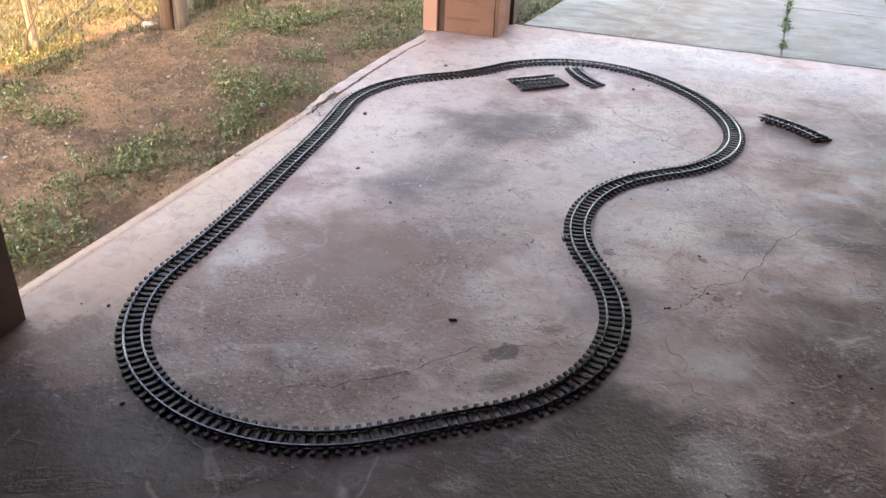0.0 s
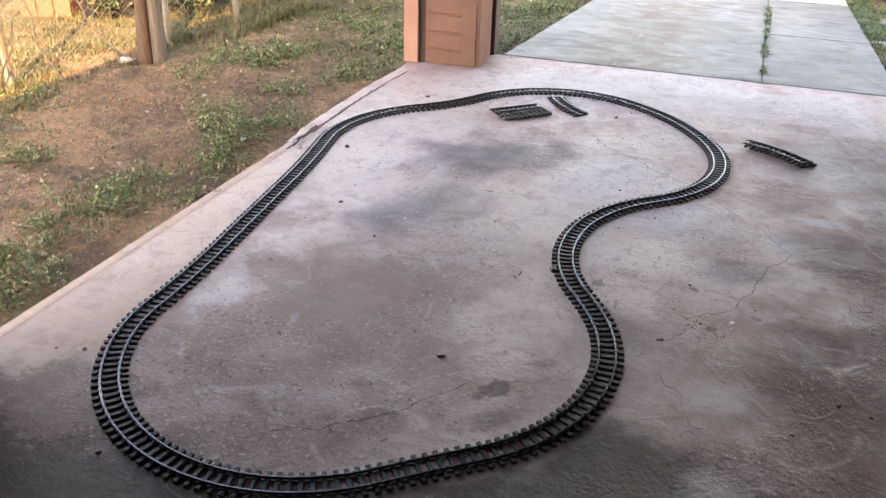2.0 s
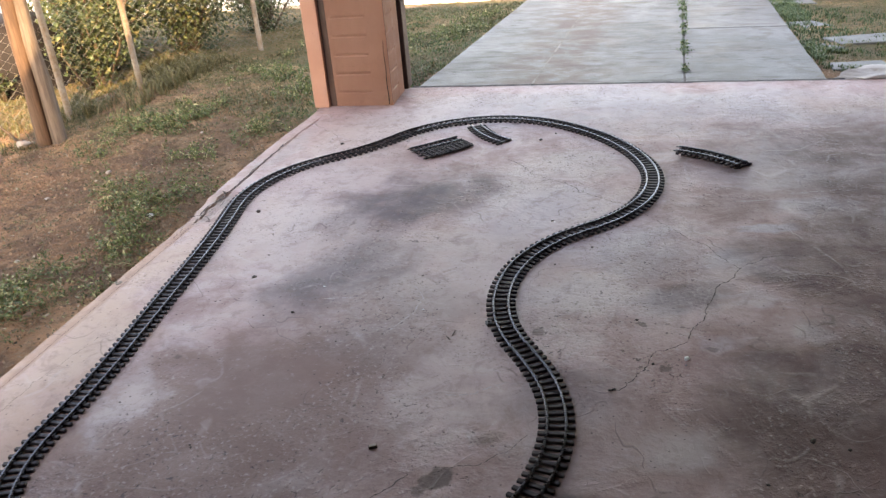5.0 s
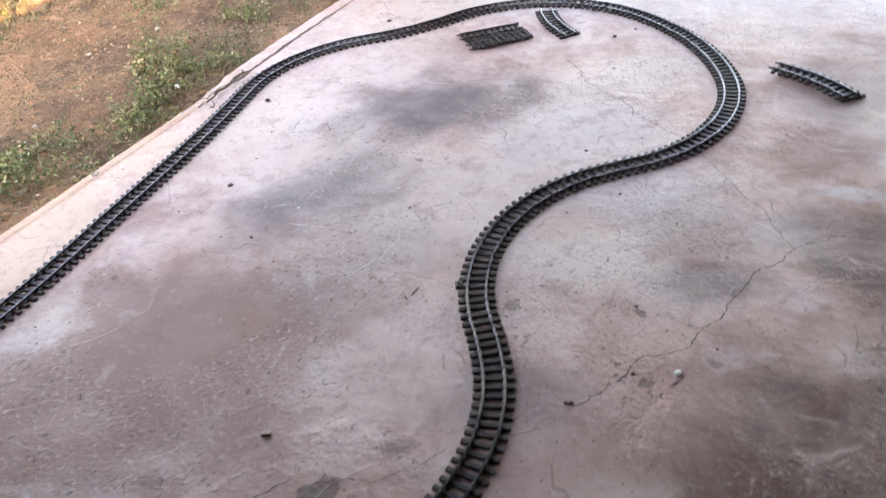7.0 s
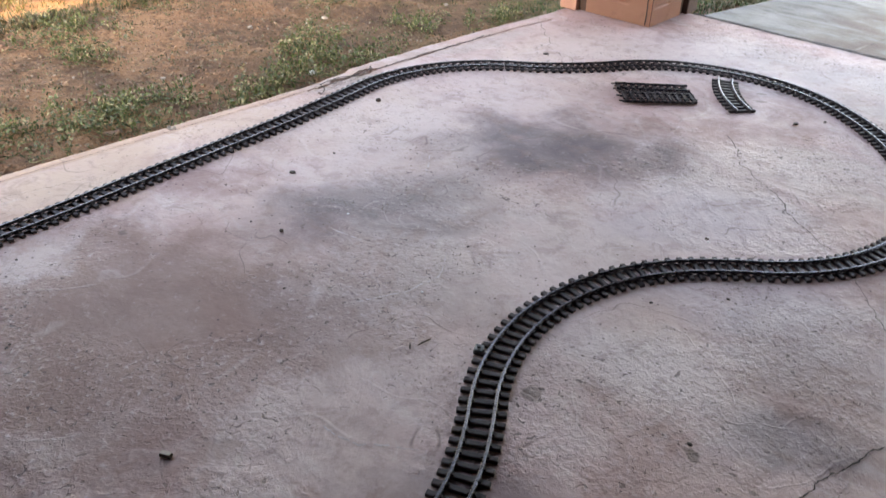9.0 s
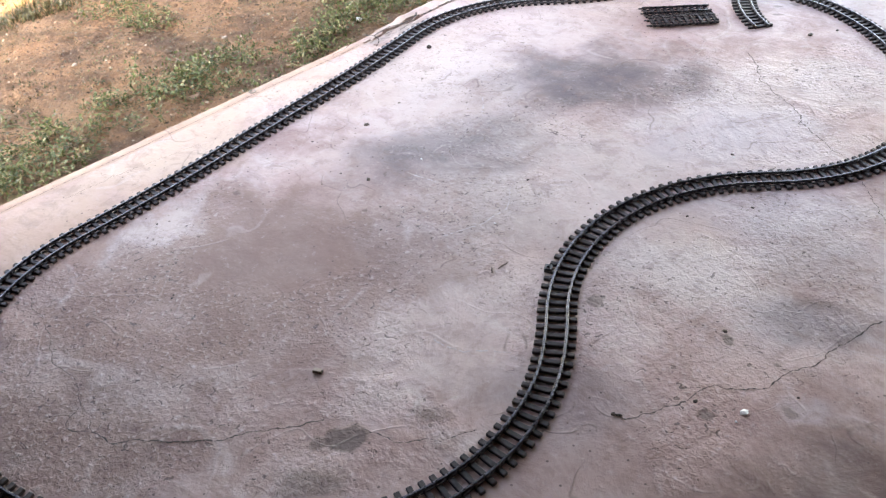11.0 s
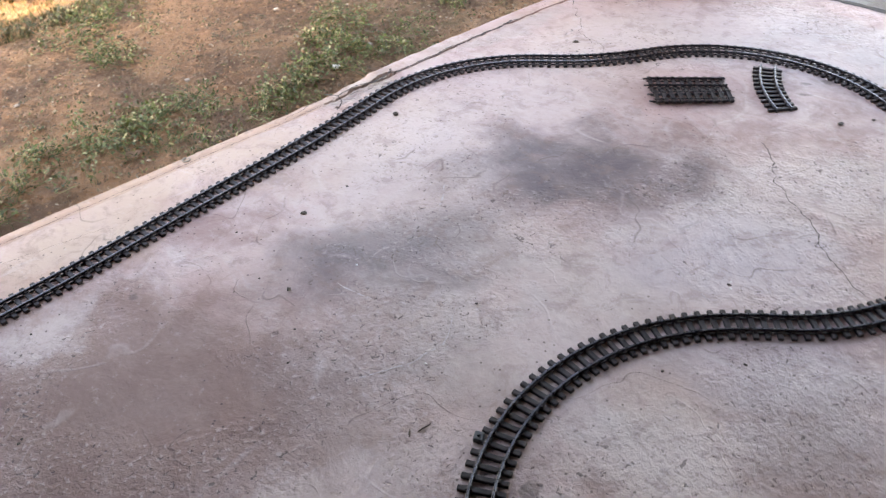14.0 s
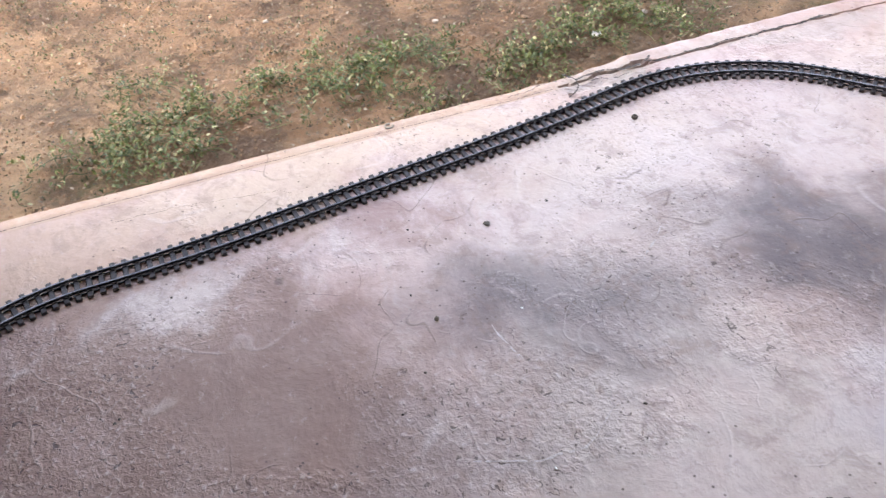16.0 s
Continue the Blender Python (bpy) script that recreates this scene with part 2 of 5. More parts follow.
def dirt_ground():
    m = Tree("dry_red_earth", 0.9, 0.0, 0.2)
    big, mid, fine = m.noise(0.55, 5, 0.6, warp=0.5), m.noise(3.5, 6, 0.65), m.noise(38, 5, 0.7)
    col = m.mix(m.span(big, 0.35, 0.65), (0.490, 0.262, 0.145), (0.590, 0.360, 0.212))
    col = m.mix(m.span(mid, 0.45, 0.66, 0, 0.80), col, (0.145, 0.088, 0.060))
    col = m.mix(m.span(fine, 0.5, 0.72, 0, 0.6), col, (0.40, 0.275, 0.185))
    clump = m.noise(19, 6, 0.68)
    patch = m.noise(1.7, 5, 0.65, warp=0.6)
    col = m.mix(m.math("MULTIPLY", m.span(clump, 0.47, 0.62, 0, 0.8), m.span(patch, 0.46, 0.60, 0.12, 1.0)), col, (0.140, 0.080, 0.050))
    away_y = m.node("ShaderNodeSeparateXYZ")
    m.put(away_y.inputs[0], m.coords())
    # darker patches of earth, more of them as y grows
    dark_earth = m.math("ADD", m.noise(0.9, 6, 0.7, warp=0.8), m.span(away_y.outputs["Y"], 2.5, 4.2, 0.0, 0.10))
    col = m.mix(m.span(dark_earth, 0.50, 0.64, 0, 0.72), col, (0.165, 0.100, 0.067))
    col = m.mix(m.span(clump, 0.33, 0.44, 0.45, 0), col, (0.43, 0.295, 0.195))
    col = m.mix(m.span(m.noise(120, 3), 0.56, 0.72, 0, 0.5), col, (0.12, 0.085, 0.06))
    # thin creeping growth in patches, thicker away from the slab
    pos = m.node("ShaderNodeSeparateXYZ")
    m.put(pos.inputs[0], m.coords())
    away = m.math("ADD", m.span(pos.outputs["Y"], 3.4, 7.5, 0.0, 0.22), m.span(pos.outputs["X"], -4.4, -3.3, 0.20, 0.0))
    green = m.math("MULTIPLY", m.span(m.math("ADD", m.noise(1.3, 6, 0.7), away), 0.52, 0.68), m.span(fine, 0.35, 0.6, 0.22, 0.75))
    col = m.mix(green, col, (0.105, 0.120, 0.045))
    return m.done(col, 0.9, m.bump(m.noise(11, 7, 0.75), 1.0, 0.08, m.bump(m.noise(30, 6, 0.75), 1.0, 0.03, m.bump(fine, 0.8, 0.015))))


def grey_concrete():
    m = Tree("weathered_driveway_concrete", 0.75, 0.0, 0.3)
    big, mid, fine = m.noise(0.8, 5, 0.6, warp=0.8), m.noise(5, 6, 0.65), m.noise(70, 4, 0.7)
    col = m.mix(m.span(big, 0.35, 0.65), (0.118, 0.110, 0.101), (0.182, 0.172, 0.160))
    col = m.mix(m.span(mid, 0.48, 0.68, 0, 0.6), col, (0.150, 0.130, 0.116))
    streak = m.node("ShaderNodeMapping")
    m.put(streak.inputs["Vector"], m.coords())
    streak.inputs["Scale"].default_value = (2.6, 11.0, 1.0)
    brushed = m.noise(1.0, 8, 0.70, streak.outputs[0], warp=0.5)
    col = m.mix(m.math("MULTIPLY", m.span(brushed, 0.50, 0.62), m.span(m.noise(1.1, 3), 0.40, 0.58, 0.15, 0.8)), col, (0.080, 0.066, 0.057))
    col = m.mix(m.span(brushed, 0.32, 0.44, 0.22, 0), col, (0.26, 0.248, 0.238))
    col = m.mix(m.span(m.noise(2.3, 8, 0.72, warp=1.2), 0.52, 0.64, 0, 0.55), col, (0.095, 0.070, 0.056))
    wavelet = m.node("ShaderNodeMapping")
    m.put(wavelet.inputs["Vector"], m.coords())
    wavelet.inputs["Scale"].default_value = (7.0, 26.0, 1.0)
    smudge = m.math("MULTIPLY", m.span(m.noise(1.0, 4, 0.6, wavelet.outputs[0], warp=0.8), 0.54, 0.64), m.span(m.noise(0.9, 4, 0.6), 0.45, 0.60))
    col = m.mix(m.math("MULTIPLY", smudge, 0.75), col, (0.060, 0.050, 0.044))
    col = m.mix(m.span(m.noise(1.4, 6, 0.65), 0.50, 0.66, 0, 0.5), col, (0.205, 0.172, 0.142))
    # rusty brown wash along the worn joint
    at = m.node("ShaderNodeSeparateXYZ")
    m.put(at.inputs[0], m.coords())
    near = m.math("MULTIPLY", m.span(at.outputs["X"], -0.70, -0.28), m.span(at.outputs["X"], -0.10, 0.30, 1.0, 0.0))
    col = m.mix(m.math("MULTIPLY", near, m.span(mid, 0.38, 0.56, 0.15, 0.80)), col, (0.135, 0.088, 0.068))
    col = m.mix(m.span(fine, 0.55, 0.72, 0, 0.5), col, (0.13, 0.112, 0.10))
    return m.done(col, m.span(mid, 0.3, 0.7, 0.6, 0.85), m.bump(brushed, 0.4, 0.008, m.bump(fine, 0.5, 0.004)))


def wood_post(name, a, b):
    m = Tree(name, 0.75, 0.0, 0.25)
    grain = m.node("ShaderNodeMapping")
    m.put(grain.inputs["Vector"], m.coords())
    grain.inputs["Scale"].default_value = (55, 55, 3.0)
    g = m.noise(1.0, 5, 0.65, grain.outputs[0])
    col = m.mix(m.span(g, 0.35, 0.65), a, b)
    col = m.mix(m.span(m.noise(4, 4), 0.5, 0.7, 0, 0.5), col, tuple(c * 0.5 for c in a))
    return m.done(col, 0.75, m.bump(g, 0.6, 0.006))


def painted_panel(name, a, b, rough=0.45):
    m = Tree(name, rough, 0.0, 0.5)
    big, mid, fine = m.noise(2.2, 5, 0.6), m.noise(11, 6, 0.7), m.noise(160, 3)
    col = m.mix(m.span(big, 0.35, 0.65), a, b)
    col = m.mix(m.span(mid, 0.56, 0.72, 0, 0.35), col, tuple(c * 0.72 for c in a))
    col = m.mix(m.span(m.voronoi(17), 0.02, 0.05, 0.5, 0), col, tuple(c * 0.4 for c in a))
    return m.done(col, m.span(mid, 0.3, 0.7, rough - 0.08, rough + 0.14), m.bump(fine, 0.15, 0.002, m.bump(mid, 0.15, 0.006)))


# Stains of the slab, with shade and warm light painted into some: x, y, radii, turn, edge, strength, paint.
PAINTS = {
    "brown": (0.272, 0.170, 0.147),
    "grey": (0.162, 0.130, 0.137),
    # dirt colour that also paints the shade deep under the carport
    "grime_and_shade": (0.112, 0.064, 0.056),
    "stone": (0.400, 0.350, 0.310),
    "lilac": (0.560, 0.500, 0.515),
    "umber": (0.258, 0.157, 0.135),
    "slate": (0.430, 0.395, 0.398),
    # oil spots; the patch by the wall end also holds its shade
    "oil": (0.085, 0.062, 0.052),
    "chalk": (0.680, 0.590, 0.565),
    "pale": (0.610, 0.532, 0.498),
    "cream": (0.610, 0.470, 0.375),
    "rose": (0.520, 0.340, 0.262),
}
STAINS_AND_SHADING = [
    (-0.72, 2.14, 0.62, 0.38, 35, 0.5, 0.90, "brown"),
    (-0.50, 2.22, 0.34, 0.26, 40, 0.6, 0.40, "brown"),
    (-0.42, 1.92, 0.36, 0.28, 20, 0.7, 0.45, "brown"),
    (-0.66, 2.84, 0.44, 0.25, 55, 0.8, 0.84, "grey"),
    (-0.55, 3.54, 0.58, 0.31, 48, 0.8, 0.90, "grey"),
    (-0.62, 3.15, 0.26, 0.18, 30, 0.8, 0.35, "grey"),
    (-0.076, 1.880, 0.062, 0.040, 30, 0.30, 0.72, "oil"),
    (-0.132, 1.843, 0.028, 0.022, 0, 0.45, 0.55, "oil"),
    (-0.060, 1.750, 0.110, 0.060, 35, 0.60, 0.50, "oil"),
    (0.044, 2.022, 0.062, 0.034, 30, 0.60, 0.45, "oil"),
    (0.440, 2.411, 0.018, 0.013, 30, 0.40, 0.60, "oil"),
    (0.392, 2.638, 0.016, 0.012, 0, 0.40, 0.60, "oil"),
    (0.525, 2.621, 0.013, 0.010, 0, 0.40, 0.50, "oil"),
    (0.601, 2.526, 0.030, 0.016, 20, 0.50, 0.45, "oil"),
    (0.115, 2.553, 0.026, 0.022, 0, 0.4, 0.55, "oil"),
    (-0.975, 2.289, 0.026, 0.018, 20, 0.5, 0.5, "oil"),
    (-0.318, 4.412, 0.030, 0.014, 40, 0.5, 0.60, "oil"),
    (-0.280, 4.332, 0.028, 0.014, 35, 0.5, 0.55, "oil"),
    (-0.268, 4.476, 0.026, 0.014, 40, 0.5, 0.50, "oil"),
    (-0.54, 1.70, 0.20, 0.12, 35, 0.8, 0.60, "chalk"),
    (-0.97, 1.98, 0.20, 0.15, 30, 0.95, 0.42, "chalk"),
    (-0.56, 2.02, 0.14, 0.10, 0, 0.95, 0.40, "chalk"),
    # rose and cream along the yard edge paint in warm light off the earth
    (-1.34, 2.20, 0.26, 1.15, 3, 0.7, 0.65, "rose"),
    (-1.10, 3.20, 0.32, 0.50, 10, 0.8, 0.50, "pale"),
    (-1.42, 1.70, 0.25, 0.45, 0, 0.7, 0.45, "rose"),
    (-1.38, 2.55, 0.22, 0.95, 2, 0.7, 0.60, "cream"),
    (-1.05, 4.25, 0.50, 0.60, 0, 0.8, 0.40, "cream"),
    (-1.18, 3.20, 0.24, 0.60, 2, 0.8, 0.40, "cream"),
    (-0.12, 3.62, 0.26, 0.24, 40, 0.7, 0.60, "pale"),
    (0.05, 3.92, 0.40, 0.25, 20, 0.8, 0.55, "pale"),
    (-0.25, 3.15, 0.30, 0.20, 30, 0.8, 0.35, "pale"),
    (-0.90, 4.45, 0.55, 0.35, 10, 0.8, 0.45, "pale"),
    (0.10, 4.90, 1.30, 0.28, 4, 0.8, 0.55, "pale"),
    (0.14, 2.90, 0.14, 0.18, 30, 0.6, 0.45, "rose"),
    (0.36, 3.02, 0.20, 0.14, 20, 0.7, 0.35, "grey"),
    (0.67, 3.07, 0.15, 0.08, 25, 0.7, 0.55, "lilac"),
    (0.50, 2.74, 0.19, 0.14, 20, 0.8, 0.50, "lilac"),
    (0.85, 3.32, 0.17, 0.05, 10, 0.5, 0.70, "lilac"),
    (0.76, 2.80, 0.10, 0.07, 40, 0.7, 0.45, "lilac"),
    (0.63, 2.545, 0.10, 0.06, 15, 0.7, 0.35, "lilac"),
    (0.88, 2.62, 0.07, 0.10, 20, 0.5, 0.60, "chalk"),
    (1.02, 3.52, 0.21, 0.08, 10, 0.6, 0.55, "lilac"),
    (0.37, 3.16, 0.16, 0.10, 20, 0.7, 0.50, "pale"),
    (0.79, 2.94, 0.14, 0.06, 25, 0.6, 0.60, "brown"),
    (-0.22, 3.40, 0.16, 0.05, 60, 0.6, 0.50, "chalk"),
    (0.85, 3.05, 0.30, 0.22, 10, 0.7, 0.55, "grey"),
    (0.60, 2.10, 0.40, 0.35, 15, 0.7, 0.70, "brown"),
    (0.20, 1.66, 0.45, 0.13, 32, 0.7, 0.55, "oil"),
    (0.02, 1.45, 0.16, 0.05, 35, 0.5, 0.5, "chalk"),
    (-0.30, 1.24, 0.55, 0.22, 10, 0.8, 0.55, "grey"),
    (0.60, 1.60, 0.50, 0.30, 15, 0.8, 0.55, "grey"),
    # warm bounced light from the yard, painted over the near left floor
    (-1.10, 1.75, 0.50, 0.60, 0, 0.8, 0.55, "rose"),
    (0.30, 4.72, 1.70, 0.50, 3, 0.7, 0.60, "slate"),
    (0.95, 3.85, 0.50, 0.40, 10, 0.8, 0.45, "slate"),
    # dirt by the wall end, its shade painted in too
    (-0.95, 1.22, 0.60, 0.32, 0, 0.5, 0.85, "grime_and_shade"),
    (-0.25, 2.95, 0.75, 0.65, 30, 0.9, 0.50, "pale"),
    (-1.00, 3.75, 0.45, 0.60, 0, 0.9, 0.40, "pale"),
    (0.17, 2.72, 0.24, 0.20, 20, 0.7, 0.55, "pale"),
    (0.55, 2.80, 0.20, 0.12, 20, 0.6, 0.55, "grey"),
    (-0.40, 2.70, 0.26, 0.22, 30, 0.8, 0.45, "pale"),
    (0.21, 2.20, 0.26, 0.18, 30, 0.7, 0.45, "grey"),
    (-1.445, 3.38, 0.10, 0.20, 0, 0.5, 0.75, "stone"),
    (-1.40, 3.95, 0.10, 0.55, -5, 0.6, 0.45, "stone"),
    (-0.78, 1.83, 0.60, 0.34, 30, 0.6, 0.95, "umber"),
    (-0.25, 1.70, 0.62, 0.34, 25, 0.8, 0.42, "umber"),
    (0.28, 1.95, 0.34, 0.26, 30, 0.8, 0.40, "brown"),
    (0.82, 2.25, 0.44, 0.36, 20, 0.7, 0.48, "grime_and_shade"),
    (1.02, 3.20, 0.36, 0.30, 10, 0.7, 0.40, "brown"),
    # broad dirt patches that also paint the light's falloff toward house and right side
    (-0.10, 1.12, 1.30, 0.46, 8, 0.45, 0.90, "grime_and_shade"),
    (0.50, 1.48, 0.70, 0.38, 20, 0.5, 0.85, "grime_and_shade"),
    (1.05, 2.00, 0.52, 0.88, 8, 0.5, 0.68, "grime_and_shade"),
    (1.20, 2.95, 0.45, 0.80, 0, 0.6, 0.62, "grime_and_shade"),
    (1.35, 3.90, 0.55, 0.90, 0, 0.6, 0.62, "grime_and_shade"),
    (0.50, 2.05, 0.18, 0.12, 20, 0.7, 0.50, "pale"),
    (0.75, 3.50, 0.30, 0.14, 25, 0.6, 0.45, "brown"),
    (-1.20, 1.50, 0.10, 0.07, 20, 0.5, 0.5, "brown"),
    (-1.05, 1.20, 0.45, 0.30, 0, 0.8, 0.50, "grey"),
    (0.90, 4.20, 0.45, 0.30, 20, 0.8, 0.45, "grey"),
    (1.30, 4.80, 0.45, 0.20, 5, 0.8, 0.40, "rose"),
    (0.02, 3.45, 0.48, 0.34, 20, 0.8, 0.65, "lilac"),
    (0.36, 3.08, 0.30, 0.30, 20, 0.8, 0.50, "lilac"),
    (0.28, 2.78, 0.28, 0.22, 20, 0.8, 0.45, "pale"),
    (-0.12, 2.42, 0.42, 0.26, 30, 0.8, 0.32, "pale"),
    (-0.10, 2.14, 0.26, 0.22, 10, 0.8, 0.35, "pale"),
    (-0.62, 2.10, 0.80, 0.50, 35, 0.7, 0.45, "brown"),
    (-1.04, 2.03, 0.12, 0.24, 10, 0.7, 0.55, "chalk"),
    (-0.63, 2.78, 0.48, 0.30, 50, 0.8, 0.50, "grey"),
    (-0.54, 3.50, 0.62, 0.34, 48, 0.8, 0.45, "grey"),
    (-0.40, 2.55, 0.40, 0.22, 60, 0.8, 0.30, "grey"),
    (0.48, 3.00, 0.26, 0.20, 30, 0.8, 0.35, "umber"),
    (-0.90, 3.10, 0.30, 0.50, 15, 0.8, 0.35, "pale"),
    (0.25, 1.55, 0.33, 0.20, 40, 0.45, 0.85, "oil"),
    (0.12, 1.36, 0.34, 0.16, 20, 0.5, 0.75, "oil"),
    (0.085, 1.560, 0.045, 0.022, 30, 0.5, 0.70, "chalk"),
    (0.030, 1.450, 0.045, 0.020, 30, 0.5, 0.55, "chalk"),
    (-0.030, 1.330, 0.080, 0.035, 30, 0.6, 0.45, "chalk"),
    # dark floor at the wall end: oil plus the wall's shade painted in
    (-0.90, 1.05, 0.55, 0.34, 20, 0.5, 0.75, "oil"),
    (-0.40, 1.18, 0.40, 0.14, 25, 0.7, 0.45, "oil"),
    (-1.22, 1.39, 0.26, 0.10, -5, 0.25, 0.75, "umber"),
    (-0.62, 1.52, 0.55, 0.20, 25, 0.6, 0.50, "grime_and_shade"),
    (-0.55, 1.46, 0.50, 0.16, 20, 0.7, 0.45, "umber"),
    (0.50, 1.62, 0.20, 0.15, 35, 0.7, 0.50, "chalk"),
    (0.90, 1.95, 0.30, 0.25, 20, 0.8, 0.35, "brown"),
]

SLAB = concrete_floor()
DIRT = dirt_ground()
DRIVE = grey_concrete()
# pale enough to read as blown-out sunlight on the street end
GLARE_PAVING = plain("pale_glare_concrete", (0.46, 0.43, 0.39), (0.58, 0.55, 0.50), 3, 60, 0.85, bump=0.3)
SCUFF = plain("chalky_scrape", (0.36, 0.285, 0.275), (0.46, 0.385, 0.375), 60, 220, 0.75, bump=0.5)
JOINT = plain("sandy_joint_dirt", (0.085, 0.060, 0.046), (0.24, 0.200, 0.170), 9, 120, 0.95, bump=0.6)
CRACK = plain("crack_dirt", (0.028, 0.022, 0.020), (0.070, 0.054, 0.048), 30, 200, 0.95)
EDGE = plain("broken_concrete", (0.40, 0.34, 0.30), (0.52, 0.46, 0.42), 9, 90, 0.85, bump=0.6, dist=0.006)
TERRACOTTA = painted_panel("terracotta_paint", (0.43, 0.200, 0.135), (0.50, 0.250, 0.175))
BROWN_PAINT = painted_panel("dark_brown_paint", (0.060, 0.027, 0.019), (0.085, 0.040, 0.029), 0.6)
WALL_PAINT = painted_panel("unseen_wall_brown", (0.050, 0.032, 0.024), (0.070, 0.046, 0.034), 0.7)
CEILING = painted_panel("dark_ceiling_board", (0.045, 0.030, 0.022), (0.065, 0.045, 0.033), 0.7)
TIE = plain("black_plastic_sleeper", (0.026, 0.019, 0.020), (0.046, 0.035, 0.036), 40, 300, 0.56, spec=0.20, each=0.35)
RAIL = plain("tarnished_steel_rail", (0.048, 0.046, 0.052), (0.098, 0.095, 0.106), 25, 200, 0.30, metal=0.9, bump=0.04)
JOINER = plain("dark_rail_joiner", (0.02, 0.02, 0.022), (0.04, 0.04, 0.042), 60, 200, 0.4, metal=0.6)
WIRE = plain("galvanised_wire", (0.22, 0.19, 0.15), (0.32, 0.285, 0.23), 20, 90, 0.5, metal=0.3)
RUSTPIPE = plain("rusty_galvanised_pipe", (0.30, 0.265, 0.225), (0.20, 0.13, 0.08), 6, 60, 0.6, metal=0.3)
REDWOOD = wood_post("reddish_weathered_wood", (0.085, 0.050, 0.033), (0.150, 0.090, 0.060))
GREYWOOD = wood_post("grey_weathered_wood", (0.110, 0.080, 0.063), (0.185, 0.142, 0.114))
BARK = wood_post("dark_bark", (0.085, 0.058, 0.040), (0.15, 0.105, 0.07))
TWIG = plain("dry_twig", (0.045, 0.030, 0.021), (0.085, 0.056, 0.038), 40, 200, 0.85)
DARKBIT = plain("dark_dry_debris", (0.030, 0.022, 0.017), (0.075, 0.050, 0.036), 60, 300, 0.8)
PALEBIT = plain("pale_pebble", (0.30, 0.23, 0.175), (0.40, 0.32, 0.25), 30, 160, 0.7)
STONE = plain("pale_flagstone", (0.130, 0.122, 0.112), (0.20, 0.188, 0.170), 7, 70, 0.8, bump=0.4)
CLOD = leafy("earth_clods", (0.250, 0.138, 0.082), (0.400, 0.232, 0.138), (0.43, 0.27, 0.17), 0.95)
WEED = leafy("weed_leaves", (0.042, 0.060, 0.016), (0.150, 0.170, 0.048), (0.46, 0.40, 0.20))
GRASS = leafy("grass_blades", (0.062, 0.064, 0.022), (0.135, 0.112, 0.046), (0.23, 0.165, 0.085))
GREEN = leafy("green_grass_blades", (0.032, 0.066, 0.018), (0.088, 0.130, 0.040), (0.20, 0.20, 0.07))
# orange-red paint set dark, with the pillar's shade in the colour
SHADED_BRICKRED = painted_panel("shaded_brick_red_paint", (0.165, 0.058, 0.028), (0.20, 0.075, 0.038))
# bark for the stump, near black to stand in for shade on it
SHADED_BARK = wood_post("shaded_bark", (0.010, 0.007, 0.006), (0.022, 0.015, 0.012))
DRYLEAF = leafy("dry_litter", (0.085, 0.055, 0.034), (0.28, 0.185, 0.115), (0.40, 0.31, 0.22), 0.8)
BUSHLEAF = leafy("bush_leaves", (0.030, 0.048, 0.018), (0.085, 0.105, 0.040), (0.20, 0.17, 0.07))
CARPAINT = plain("red_car_paint", (0.175, 0.028, 0.020), (0.18, 0.030, 0.021), 2, 6, 0.34, bump=0.0, spec=0.4)
RUBBER = plain("tyre_rubber", (0.018, 0.018, 0.019), (0.032, 0.031, 0.030), 20, 120, 0.75)
ALLOY = plain("silver_alloy", (0.55, 0.55, 0.55), (0.66, 0.66, 0.66), 12, 120, 0.35, metal=0.7, bump=0.03)
BLACKTRIM = plain("black_trim", (0.015, 0.015, 0.016), (0.03, 0.03, 0.03), 10, 100, 0.5)
GLASS = Tree("tinted_car_glass", 0.05)
GLASS.bsdf.inputs["Base Color"].default_value = (0.03, 0.035, 0.035, 1)
GLASS.bsdf.inputs["Transmission Weight"].default_value = 0.6
GLASS = GLASS.mat
LAMPGLASS = plain("red_lamp_lens", (0.35, 0.02, 0.015), (0.42, 0.03, 0.02), 20, 100, 0.15, bump=0.0)
PALELEAF = plain("dry_pinkish_leaf", (0.36, 0.235, 0.17), (0.50, 0.35, 0.265), 40, 200, 0.8)
BONEWHITE = plain("white_plastic_scrap", (0.72, 0.71, 0.68), (0.8, 0.79, 0.77), 20, 100, 0.5)


# ---- mesh helpers ----
def part(name, bm, material, parent=None, label="", smooth=False, m=None):
    """Links a bmesh as one mesh object under a thing or a part."""
    me = bpy.data.meshes.new(name)
    if smooth:
        for face in bm.faces:
            face.smooth = True
    bm.normal_update()
    bm.to_mesh(me)
    bm.free()
    me.materials.append(material)
    ob = new(name, me)
    ob.parent = parent
    if m is not None:
        ob.matrix_basis = m
    return tagged(ob, label)


def shared(name, me, parent, m, label=""):
    """Another object on the same mesh."""
    ob = new(name, me)
    ob.parent, ob.matrix_basis = parent, m
    return tagged(ob, label)


def thing(name, m, label, category, group="", kind=""):
    ob = new(name)
    ob.matrix_basis, ob.empty_display_size = m, 0.05
    return tagged(ob, label, category, group, kind)


